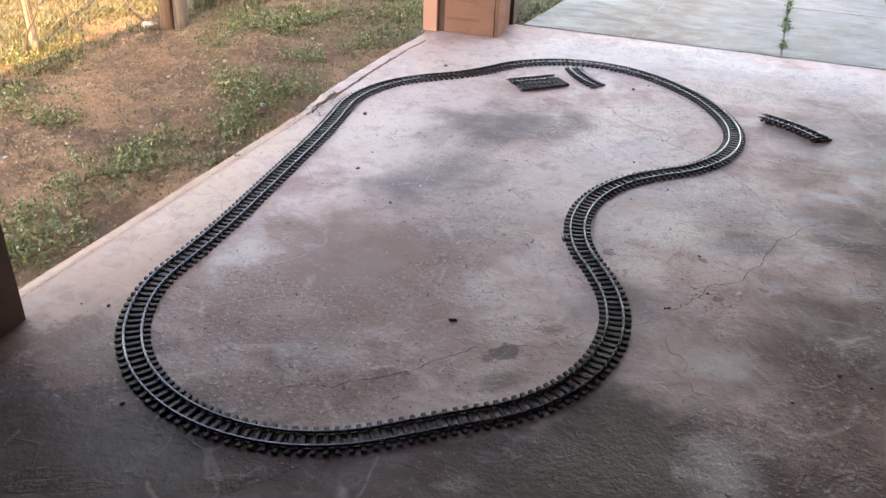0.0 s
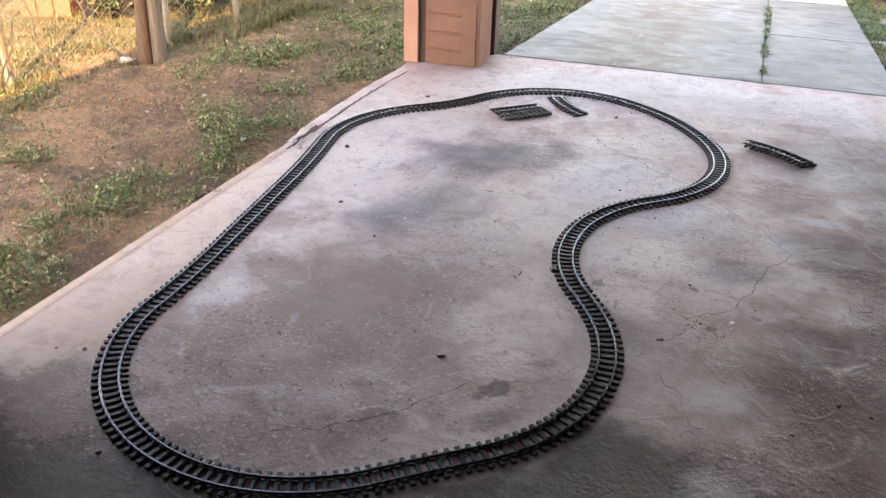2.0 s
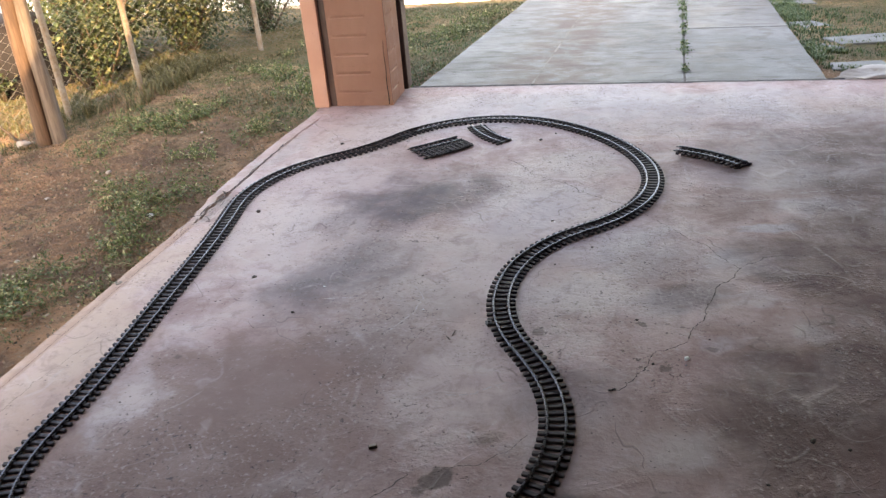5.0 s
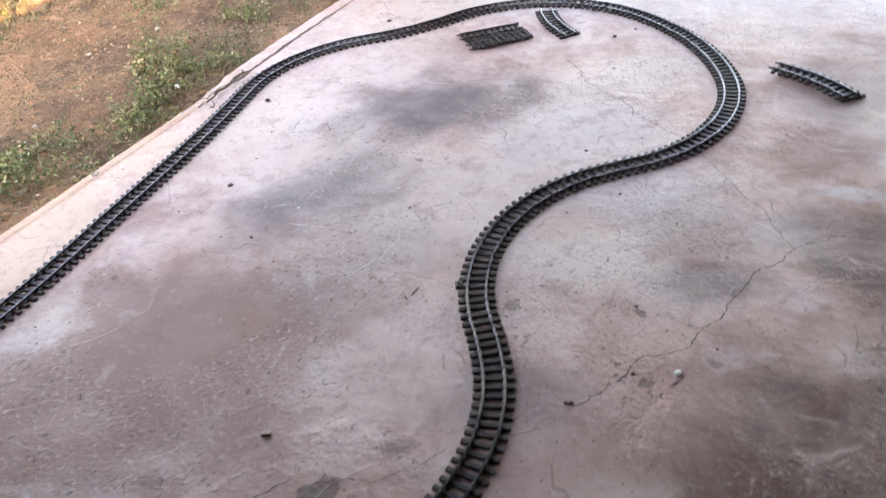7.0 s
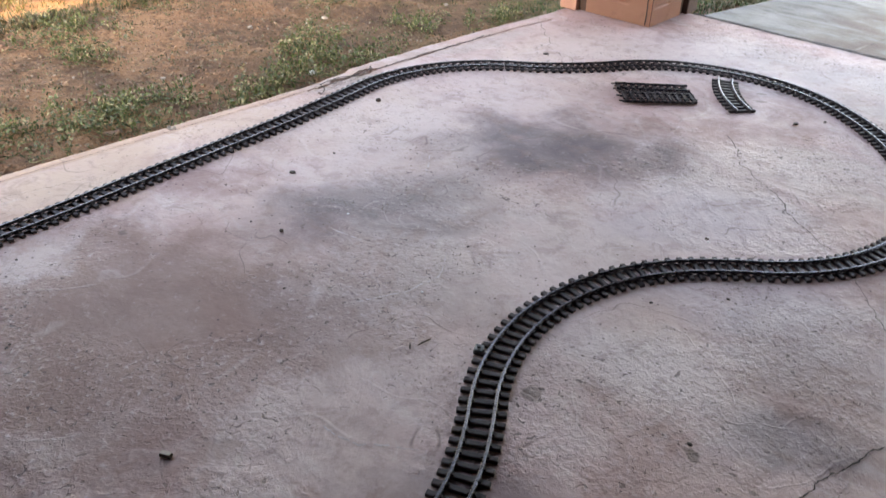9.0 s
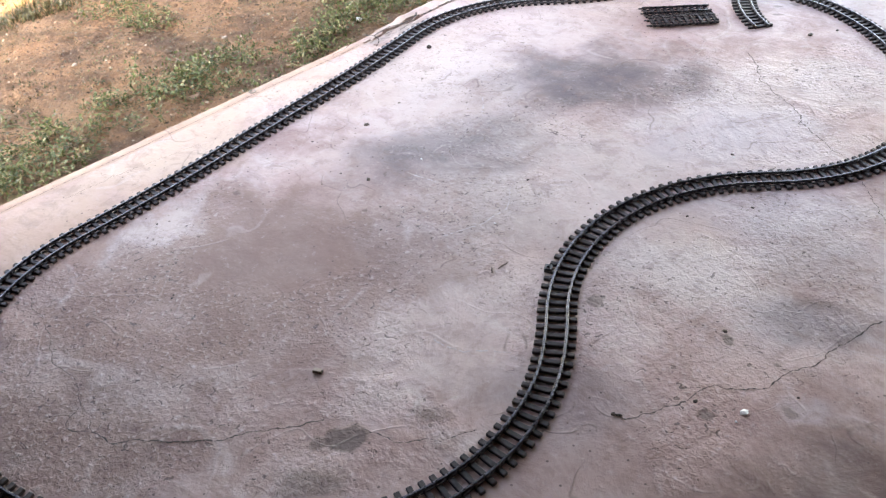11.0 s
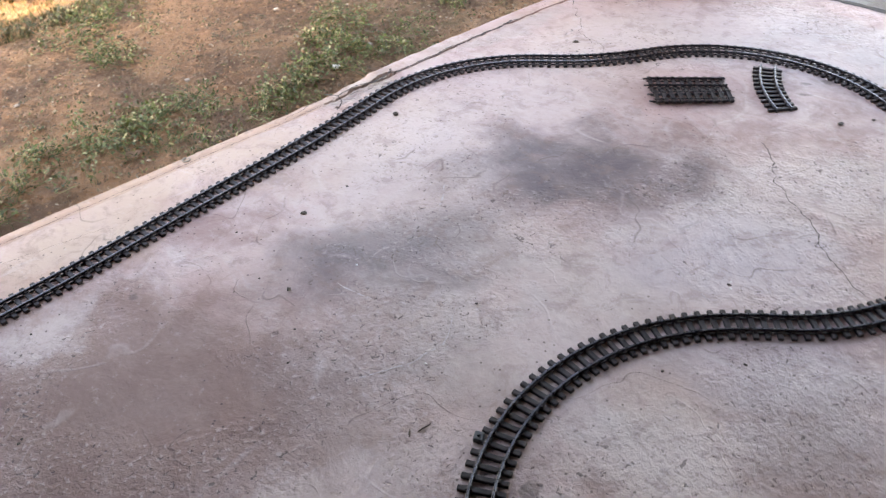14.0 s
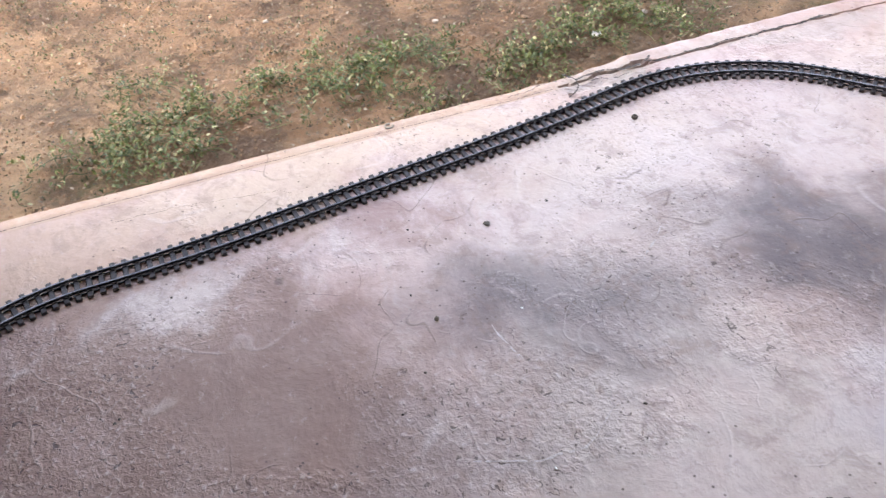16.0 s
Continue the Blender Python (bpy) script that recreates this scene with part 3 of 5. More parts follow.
def box(x0, x1, y0, y1, z0, z1, bevel=0.0, bm=None, segments=1):
    own = bmesh.new()
    bmesh.ops.create_cube(own, size=1.0)
    for v in own.verts:
        v.co = ((x0 + x1) / 2 + v.co.x * (x1 - x0), (y0 + y1) / 2 + v.co.y * (y1 - y0), (z0 + z1) / 2 + v.co.z * (z1 - z0))
    if bevel:
        bmesh.ops.bevel(own, geom=own.edges[:], offset=bevel, segments=segments, affect="EDGES", profile=0.6)
    return own if bm is None else joined(bm, own)


def joined(bm, more):
    me = bpy.data.meshes.new("join")
    more.to_mesh(me)
    more.free()
    bm.from_mesh(me)
    bpy.data.meshes.remove(me)
    return bm


def tube(points, radii, sides=8, bm=None, lumpy=0.0, caps=True):
    """A round bar along points, with a radius at each."""
    bm = bmesh.new() if bm is None else bm
    rings = []
    for k, p in enumerate(points):
        p = Vector(p)
        ahead = (Vector(points[min(k + 1, len(points) - 1)]) - Vector(points[max(k - 1, 0)])).normalized()
        side = ahead.cross(Vector((0.31, 0.77, 0.55))).normalized()
        up = side.cross(ahead)
        r = radii[k] if isinstance(radii, (list, tuple)) else radii
        ring = []
        for j in range(sides):
            a = 2 * math.pi * j / sides
            w = r * (1 + lumpy * noise.noise(Vector((math.cos(a) * 1.3, math.sin(a) * 1.3, p.z * 5 + p.x))))
            ring.append(bm.verts.new(p + side * (w * math.cos(a)) + up * (w * math.sin(a))))
        rings.append(ring)
    for a, b in zip(rings, rings[1:]):
        for j in range(sides):
            bm.faces.new((a[j], a[(j + 1) % sides], b[(j + 1) % sides], b[j]))
    if caps:
        bm.faces.new(rings[0][::-1])
        bm.faces.new(rings[-1])
    return bm


def raw(name, verts, faces, material, parent=None, label="", smooth=False):
    me = bpy.data.meshes.new(name)
    me.from_pydata(verts, [], faces)
    me.materials.append(material)
    if smooth:
        me.polygons.foreach_set("use_smooth", [True] * len(me.polygons))
    me.update()
    ob = new(name, me)
    ob.parent = parent
    return tagged(ob, label)


def blob(size, seed, sub=2, rough=0.35, flat=1.0):
    """An uneven lump standing on z = 0."""
    bm = bmesh.new()
    bmesh.ops.create_icosphere(bm, subdivisions=sub, radius=size)
    for v in bm.verts:
        n = noise.noise(v.co * (1.6 / size) + Vector((seed * 3.7, seed * 1.3, 0)))
        v.co *= 1 + rough * n
        v.co.z *= flat
    low = min(v.co.z for v in bm.verts)
    for v in bm.verts:
        v.co.z -= low
    return bm


def smoothstep(a, b, v):
    k = min(max((v - a) / (b - a), 0.0), 1.0)
    return k * k * (3 - 2 * k)


# ---- large structure ----
def front_y(x):
    """The slab's front edge."""
    return 5.150 + 0.020 * (x + 0.94)


def edge_x(y):
    """The slab's worn edge towards the yard."""
    base = -1.553 + 0.036 * (min(max(y, 1.2), 4.6) - 1.64)
    nick = 0.006 * noise.noise(Vector((y * 3.1, 0, 4.2))) + 0.005 * noise.noise(Vector((y * 14.0, 2.0, 0)))
    swell = 0.018 * smoothstep(3.30, 3.40, y) * (1 - smoothstep(4.2, 4.6, y))
    return base + nick * (0.4 + smoothstep(2.9, 3.3, y)) - swell


def slab_z(x, y):
    """Height of the slab's top: a rounded outer lip, a long open crack and a spalled patch beside it."""
    u = x - edge_x(y)
    z = -0.007 * (1 - smoothstep(0.064, 0.072, u)) - 0.006 * (1 - smoothstep(0.0, 0.050, u)) - 0.010 * (1 - smoothstep(0.0, 0.008, u))
    late = smoothstep(3.46, 3.50, y)
    z *= 1 - 0.85 * late
    open_to = late * (1 - smoothstep(4.50, 4.62, y))
    if open_to > 0:
        gap = 0.070 + 0.006 * noise.noise(Vector((y * 5.0, 1.5, 0))) + 0.003 * noise.noise(Vector((y * 19.0, 1.5, 0)))
        wide = 0.0040 * (0.75 + 0.9 * abs(noise.noise(Vector((y * 4.6, 7, 0)))))
        if abs(u - gap) < wide:
            z -= 0.014 * open_to
    rag = 0.02 * noise.noise(Vector((x * 30, y * 30, 1)))
    if 3.25 < y + rag < 3.56 and 0.052 < u + rag < 0.140:
        flake = noise.cell(Vector((x * 34 + 4 * rag, y * 19, 4)))
        z -= 0.002 + 0.005 * flake + 0.006 * abs(noise.noise(Vector((x * 70, y * 70, 3))))
        if u + rag < 0.063:
            z -= 0.016
    return z


def make_floor():
    us = [0.0, 0.003] + [0.010 + 0.010 * k for k in range(4)] + [0.046 + 0.003 * k for k in range(10)] + [0.080 + 0.008 * k for k in range(14)] + [0.22 + 0.0825 * k for k in range(60)]
    back = -3.0
    vs = [back + (1.2 - back) * k / 20 for k in range(20)] + [1.2 + k * 3.98 / 300 for k in range(301)]
    verts, faces = [], []
    for v in vs:
        for u in us:
            x0 = edge_x(v)
            x = x0 + u
            y = v if v < 4.9 else 4.9 + (v - 4.9) / (5.18 - 4.9) * (front_y(x) - 4.9)
            verts.append((x, y, slab_z(x, y)))
    w = len(us)
    for r in range(len(vs) - 1):
        for c in range(w - 1):
            k = r * w + c
            faces.append((k, k + 1, k + w + 1, k + w))
    rim = [r * w for r in range(len(vs))][::-1] + list(range(1, w)) + [r * w + w - 1 for r in range(1, len(vs))] + [(len(vs) - 1) * w + c for c in range(w - 2, 0, -1)]
    base = len(verts)
    for k in rim:
        x, y, z = verts[k]
        verts.append((x, y, -0.42))
    n = len(rim)
    for k in range(n):
        faces.append((rim[k], rim[(k + 1) % n], base + (k + 1) % n, base + k))
    ob = raw("floor", verts, faces, SLAB)
    return tagged(ob, "worn red-painted concrete carport slab with stains, cracks and a broken edge", "floor", kind="structure")


floor = make_floor()


def crack(points, width, seed, wander=0.13):
    """A hairline crack in the slab, wandering between points."""
    rng = random.Random(seed)
    line = [Vector((x, y, 0)) for x, y in points]
    for _ in range(4):
        out = [line[0]]
        for a, b in zip(line, line[1:]):
            d = b - a
            out += [(a + b) / 2 + Vector((-d.y, d.x, 0)) * rng.uniform(-wander, wander), b]
        line = out
    verts, faces = [], []
    for k, p in enumerate(line):
        d = (line[min(k + 1, len(line) - 1)] - line[max(k - 1, 0)]).normalized()
        w = 0.62 * width * rng.uniform(0.15, 1.3) * (0.25 if k in (0, len(line) - 1) else 1) / 2
        s = Vector((-d.y, d.x, 0)) * w
        verts += [(p.x + s.x, p.y + s.y, 0.0011), (p.x - s.x, p.y - s.y, 0.0011)]
        if k:
            faces.append((2 * k - 2, 2 * k - 1, 2 * k + 1, 2 * k))
    return raw("crack", verts, faces, CRACK, floor, "fine dark crack in the concrete")


for seed, (width, points) in enumerate([
    (0.0035, [(-0.983, 0.965), (-0.937, 1.018), (-0.863, 1.062), (-0.804, 1.126), (-0.726, 1.235)]),
    (0.0052, [(-0.560, 1.500), (-0.445, 1.540), (-0.389, 1.594), (-0.333, 1.638), (-0.292, 1.678), (-0.250, 1.730), (-0.209, 1.781), (-0.167, 1.827), (-0.140, 1.873)]),
    (0.0036, [(-0.085, 1.906), (-0.024, 1.919), (0.039, 1.940), (0.062, 1.972), (0.113, 2.029), (0.128, 2.056)]),
    (0.0030, [(-1.041, 1.669), (-0.919, 1.634), (-0.819, 1.596), (-0.696, 1.589), (-0.598, 1.557), (-0.560, 1.500)]),
    (0.0048, [(0.326, 2.271), (0.353, 2.275), (0.395, 2.355), (0.426, 2.400), (0.451, 2.476), (0.492, 2.495), (0.542, 2.539), (0.567, 2.627), (0.594, 2.719), (0.620, 2.793), (0.650, 2.890), (0.719, 3.000), (0.798, 3.082), (0.880, 3.105), (1.008, 3.128)]),
    (0.0046, [(-0.230, 3.985), (-0.140, 3.905), (-0.095, 3.812), (0.013, 3.745), (0.072, 3.707), (0.142, 3.620), (0.181, 3.590), (0.255, 3.541), (0.306, 3.518)]),
    (0.0035, [(0.400, 3.420), (0.470, 3.330), (0.560, 3.210), (0.640, 3.120), (0.719, 3.000)]),
    (0.0035, [(-1.370, 4.497), (-1.220, 4.358), (-1.140, 4.250), (-1.050, 4.210)]),
    (0.0150, [(-1.490, 3.280), (-1.474, 3.288), (-1.443, 3.303), (-1.452, 3.363), (-1.448, 3.409), (-1.432, 3.474), (-1.441, 3.538), (-1.464, 3.565)]),
    (0.0090, [(-1.443, 3.303), (-1.412, 3.296), (-1.384, 3.268), (-1.366, 3.240)]),
    (0.0060, [(-1.418, 3.330), (-1.410, 3.380), (-1.396, 3.420), (-1.404, 3.470)]),
    (0.0140, [(-1.441, 3.538), (-1.426, 3.563), (-1.430, 3.672), (-1.428, 3.792), (-1.419, 3.937), (-1.414, 4.051), (-1.408, 4.200)]),
    (0.0040, [(-1.444, 3.081), (-1.456, 3.170), (-1.460, 3.258)]),
    (0.0016, [(-1.485, 2.300), (-1.440, 2.330), (-1.410, 2.360)]),
    (0.0016, [(-1.390, 1.950), (-1.350, 2.250), (-1.300, 2.400)]),
    (0.0022, [(0.700, 2.920), (0.760, 2.905), (0.840, 2.930)]),
]):
    crack(points, width, seed + 5)
crack([(edge_x(1.52 + 0.1 * k) + 0.068, 1.52 + 0.1 * k) for k in range(18)], 0.0034, 41, 0.02)


def scuff(points, width, seed):
    """A pale raised trowel ridge or scrape, broken along its length."""
    rng = random.Random(seed)
    line = [Vector((x, y, 0)) for x, y in points]
    for _ in range(3):
        out = [line[0]]
        for a, b in zip(line, line[1:]):
            d = b - a
            out += [(a + b) / 2 + Vector((-d.y, d.x, 0)) * rng.uniform(-0.06, 0.06), b]
        line = out
    verts, faces = [], []
    n = len(line) - 1
    for k, p in enumerate(line):
        d = (line[min(k + 1, n)] - line[max(k - 1, 0)]).normalized()
        w = width * 0.75 * math.sin(math.pi * (k + 0.3) / (n + 0.6)) ** 0.5 * rng.uniform(0.35, 1.2)
        s = Vector((-d.y, d.x, 0)) * w
        verts += [(p.x + s.x, p.y + s.y, 0.0010), (p.x, p.y, 0.0012), (p.x - s.x, p.y - s.y, 0.0010)]
        if k and rng.random() > 0.22:
            b = 3 * k
            faces += [(b - 3, b - 2, b + 1, b), (b - 2, b - 1, b + 2, b + 1)]
    return raw("trowel_mark", verts, faces, SCUFF, floor, "pale scrape on the concrete", smooth=True)


for seed, (width, points) in enumerate([
    (0.0060, [(-0.195, 3.375), (-0.176, 3.400), (-0.154, 3.469), (-0.130, 3.555)]),
    (0.0045, [(-0.375, 2.490), (-0.357, 2.530), (-0.318, 2.619), (-0.309, 2.708), (-0.381, 2.821)]),
    (0.0045, [(0.960, 3.640), (1.050, 3.662), (1.135, 3.684)]),
    (0.0035, [(0.745, 3.556), (0.860, 3.566)]),
    (0.0050, [(-0.672, 3.040), (-0.733, 3.117), (-0.782, 3.178)]),
    (0.0040, [(-0.172, 3.329), (-0.075, 3.300), (0.053, 3.247)]),
    (0.0030, [(-0.664, 2.677), (-0.600, 2.685), (-0.542, 2.698)]),
    (0.0038, [(-0.131, 2.202), (-0.087, 2.198), (-0.038, 2.211), (0.049, 2.279)]),
]):
    scuff(points, width, seed + 60)


def drive_z(y):
    return -0.075 * (min(y, 11.5) - 5.15) - 0.02 * max(0.0, y - 11.5)


def skew(x, y):
    return x + 0.020 * (y - 5.15)


def ground_z(x, y):
    z = -0.205 - 0.055 * max(0.0, min(y, 14.0) - 6.0)
    if y > 4.4:
        left, right = skew(-0.96, y), skew(1.37, y)
        d = max(left - x, x - right, 0.0)
        near = smoothstep(4.6, 5.5, y) * math.exp(-((d / (0.55 if x < 0 else 1.6)) ** 2))
        z += (drive_z(y) - 0.035 - z) * near
    far = smoothstep(14, 30, math.hypot(x, y))
    lump = 0.020 * noise.noise(Vector((x * 1.7, y * 1.7, 0))) + 0.012 * noise.noise(Vector((x * 5, y * 5, 7))) + 0.006 * noise.noise(Vector((x * 15, y * 15, 3)))
    lump += 0.018 * max(0.0, noise.noise(Vector((x * 17, y * 17, 11)))) + 0.012 * max(0.0, noise.noise(Vector((x * 37, y * 37, 17))))
    if skew(-0.95, y) < x < skew(1.34, y) and y > 5.0:
        lump = -0.05
    return z + lump * (1 - far)


def make_ground():
    def axis(lo, hi, fine_lo, fine_hi, step):
        a = [fine_lo - 0.5 * (1.42 ** k - 1) for k in range(1, 40) if fine_lo - 0.5 * (1.42 ** k - 1) > lo][::-1]
        b = [fine_hi + 0.5 * (1.42 ** k - 1) for k in range(1, 40) if fine_hi + 0.5 * (1.42 ** k - 1) < hi]
        n = int((fine_hi - fine_lo) / step)
        return [lo] + a + [fine_lo + (fine_hi - fine_lo) * k / n for k in range(n + 1)] + b + [hi]

    xs, ys = axis(-900, 900, -4.6, 2.6, 0.026), axis(-900, 900, 1.2, 9.0, 0.026)
    verts = [(x, y, ground_z(x, y) - 0.0) for y in ys for x in xs]
    w = len(xs)
    faces = [(r * w + c, r * w + c + 1, (r + 1) * w + c + 1, (r + 1) * w + c) for r in range(len(ys) - 1) for c in range(w - 1)]
    ob = raw("ground", verts, faces, DIRT, smooth=True)
    return tagged(ob, "dry reddish earth yard with patchy creeping weeds and grass", "ground", kind="structure")


ground = make_ground()


def make_driveway():
    drive = thing("driveway", pose(0, 0, 0), "weathered grey concrete driveway panels sloping gently towards the street", "driveway", kind="structure")
    lanes = [(-0.957, -0.284), (-0.275, 0.585), (0.599, 1.345)]
    for lane, (a, b) in enumerate(lanes):
        cuts = [0.0, 1.95, 4.36] if lane == 2 else [0.0, 4.36]
        for y0, y1 in zip(cuts, cuts[1:]):
            bm = bmesh.new()
            n, k = 14, 5
            grid = []
            for r in range(n + 1):
                row = []
                for c in range(k + 1):
                    x = a + (b - a) * c / k
                    y = front_y(x) + 0.016 + (y0 + 0.011) + (y1 - y0 - 0.022) * r / n
                    edge = 0.006 * noise.noise(Vector((y * 9, lane * 3.0, c))) if c in (0, k) else 0
                    row.append(bm.verts.new((skew(x, y) + edge, y, drive_z(y) - 0.006 + 0.004 * noise.noise(Vector((x * 2, y * 2, 9))))))
                grid.append(row)
            for r in range(n):
                for c in range(k):
                    bm.faces.new((grid[r][c], grid[r][c + 1], grid[r + 1][c + 1], grid[r + 1][c]))
            out = bmesh.ops.extrude_face_region(bm, geom=bm.faces[:])
            for v in out["geom"]:
                if isinstance(v, bmesh.types.BMVert):
                    v.co.z -= 0.11
            bmesh.ops.recalc_face_normals(bm, faces=bm.faces[:])
            part("panel", bm, DRIVE, drive)
    return drive


make_driveway()



def make_joints():
    """Dirt-filled joints: along the slab's front and between the driveway's panels."""
    rng = random.Random(9)
    bm = bmesh.new()
    rows = []
    for k in range(121):
        x = -0.99 + 2.42 * k / 120
        w = 0.007 + 0.016 * abs(noise.noise(Vector((x * 9, 3, 0)))) + 0.006 * noise.noise(Vector((x * 37, 5, 0)))
        y = front_y(x) + 0.012 + 0.012 * noise.noise(Vector((x * 6, 8, 0)))
        rows.append([bm.verts.new((x, y - w - 0.004, 0.0012)), bm.verts.new((x, y + w + 0.004, 0.0006))])
    for p, q in zip(rows, rows[1:]):
        bm.faces.new((p[0], q[0], q[1], p[1]))
    tagged(part("joint_filling", bm, CRACK, floor, "dark dirt in the open joint"))
    for lane, x0 in enumerate((-0.2795, 0.592)):
        bm = bmesh.new()
        rows = []
        for k in range(160):
            y = 5.18 + 4.32 * k / 159
            w = (0.006, 0.008)[lane] + 0.005 * noise.noise(Vector((y * 6, lane, 2)))
            rows.append([bm.verts.new((skew(x0, y) - w, y, drive_z(y) - 0.007)), bm.verts.new((skew(x0, y) + w, y, drive_z(y) - 0.007))])
        for p, q in zip(rows, rows[1:]):
            bm.faces.new((p[0], p[1], q[1], q[0]))
        part("joint_filling", bm, (JOINT, CRACK)[lane], floor)


make_joints()

def make_pavement():
    """A pale strip across the yard's street end, added to stand in for sun glare."""
    xs = [skew(-0.985, 10.0) - 0.25 * 1.12 ** k + 0.25 for k in range(45)]
    ys = [9.75 + 0.2 * k for k in range(10)]
    verts = [(x, y, ground_z(x, y) + 0.035) for y in ys for x in xs]
    w = len(xs)
    faces = [(r * w + c, r * w + w + c, r * w + w + c + 1, r * w + c + 1) for r in range(len(ys) - 1) for c in range(w - 1)]
    rim = list(range(w)) + [r * w + w - 1 for r in range(1, len(ys))] + [(len(ys) - 1) * w + c for c in range(w - 2, -1, -1)] + [r * w for r in range(len(ys) - 2, 0, -1)]
    base = len(verts)
    verts += [(verts[k][0], verts[k][1], verts[k][2] - 0.10) for k in rim]
    faces += [(rim[k], rim[(k + 1) % len(rim)], base + (k + 1) % len(rim), base + k) for k in range(len(rim))]
    tagged(raw("pavement", verts, faces, GLARE_PAVING), "pale strip added at the street end in place of sun glare", "pavement", kind="structure")


make_pavement()


def make_driveway_glare():
    """A pale sheet from the shadow's edge to the street, painting the driveway's sun glare."""
    xs, ys = [-0.957 + 2.302 * k / 12 for k in range(13)], [9.53 + 0.2 * k for k in range(27)]
    verts = [(skew(x, y), y, drive_z(y) - 0.004) for y in ys for x in xs]
    w = len(xs)
    faces = [(r * w + c, r * w + c + 1, r * w + w + c + 1, r * w + w + c) for r in range(len(ys) - 1) for c in range(w - 1)]
    rim = list(range(w)) + [r * w + w - 1 for r in range(1, len(ys))] + [(len(ys) - 1) * w + c for c in range(w - 2, -1, -1)] + [r * w for r in range(len(ys) - 2, 0, -1)]
    base = len(verts)
    verts += [(verts[k][0], verts[k][1], verts[k][2] - 0.12) for k in rim]
    faces += [(rim[k], base + k, base + (k + 1) % len(rim), rim[(k + 1) % len(rim)]) for k in range(len(rim))]
    tagged(raw("driveway_apron", verts, faces, GLARE_PAVING), "pale surface added at the driveway's end in place of sun glare", "driveway", kind="structure")


make_driveway_glare()

wall_yard = part("wall_west", box(-1.560, -1.392, -0.8, 1.483, -0.3, 2.70, 0.008), BROWN_PAINT)
tagged(wall_yard, "dark brown painted wall end at the carport's edge", "wall", kind="structure")
# unseen walls, added in dark paint to close off light behind and right
tagged(part("wall_south", box(-1.6, 1.92, -1.0, -0.8, -0.3, 2.70), WALL_PAINT), "unseen plain brown wall added behind the carport to close off light", "wall", kind="structure")
tagged(part("wall_east", box(1.72, 1.92, -0.8, 5.0, -0.3, 2.70), WALL_PAINT), "unseen plain brown wall added beside the carport to close off light", "wall", kind="structure")
# ceiling out of view, kept dark and stretched far out to block sun
tagged(part("ceiling", box(-1.66, 7.0, -9.0, 5.25, 2.705, 2.80), CEILING), "carport ceiling out of view, kept dark and extended to limit light", "ceiling", kind="structure")
# unseen panel hung low across the front to cut light on the slab
tagged(part("wall_gable", box(-1.47, 1.718, 5.02, 5.16, 1.30, 2.70, 0.006), BROWN_PAINT), "unseen dark brown panel added across the carport's front to cut light", "wall", kind="structure")
# unseen blocks added so that the car and its grass lie in shade
tagged(part("wall_north", box(1.925, 7.0, 4.8, 5.0, -0.5, 2.70), WALL_PAINT), "unseen plain brown wall added right of the carport to block light", "wall", kind="structure")
tagged(part("wall_upper", box(3.6, 7.0, -1.0, 5.0, 2.81, 5.0), WALL_PAINT), "unseen plain brown block added above the roof to cast shade", "wall", kind="structure")

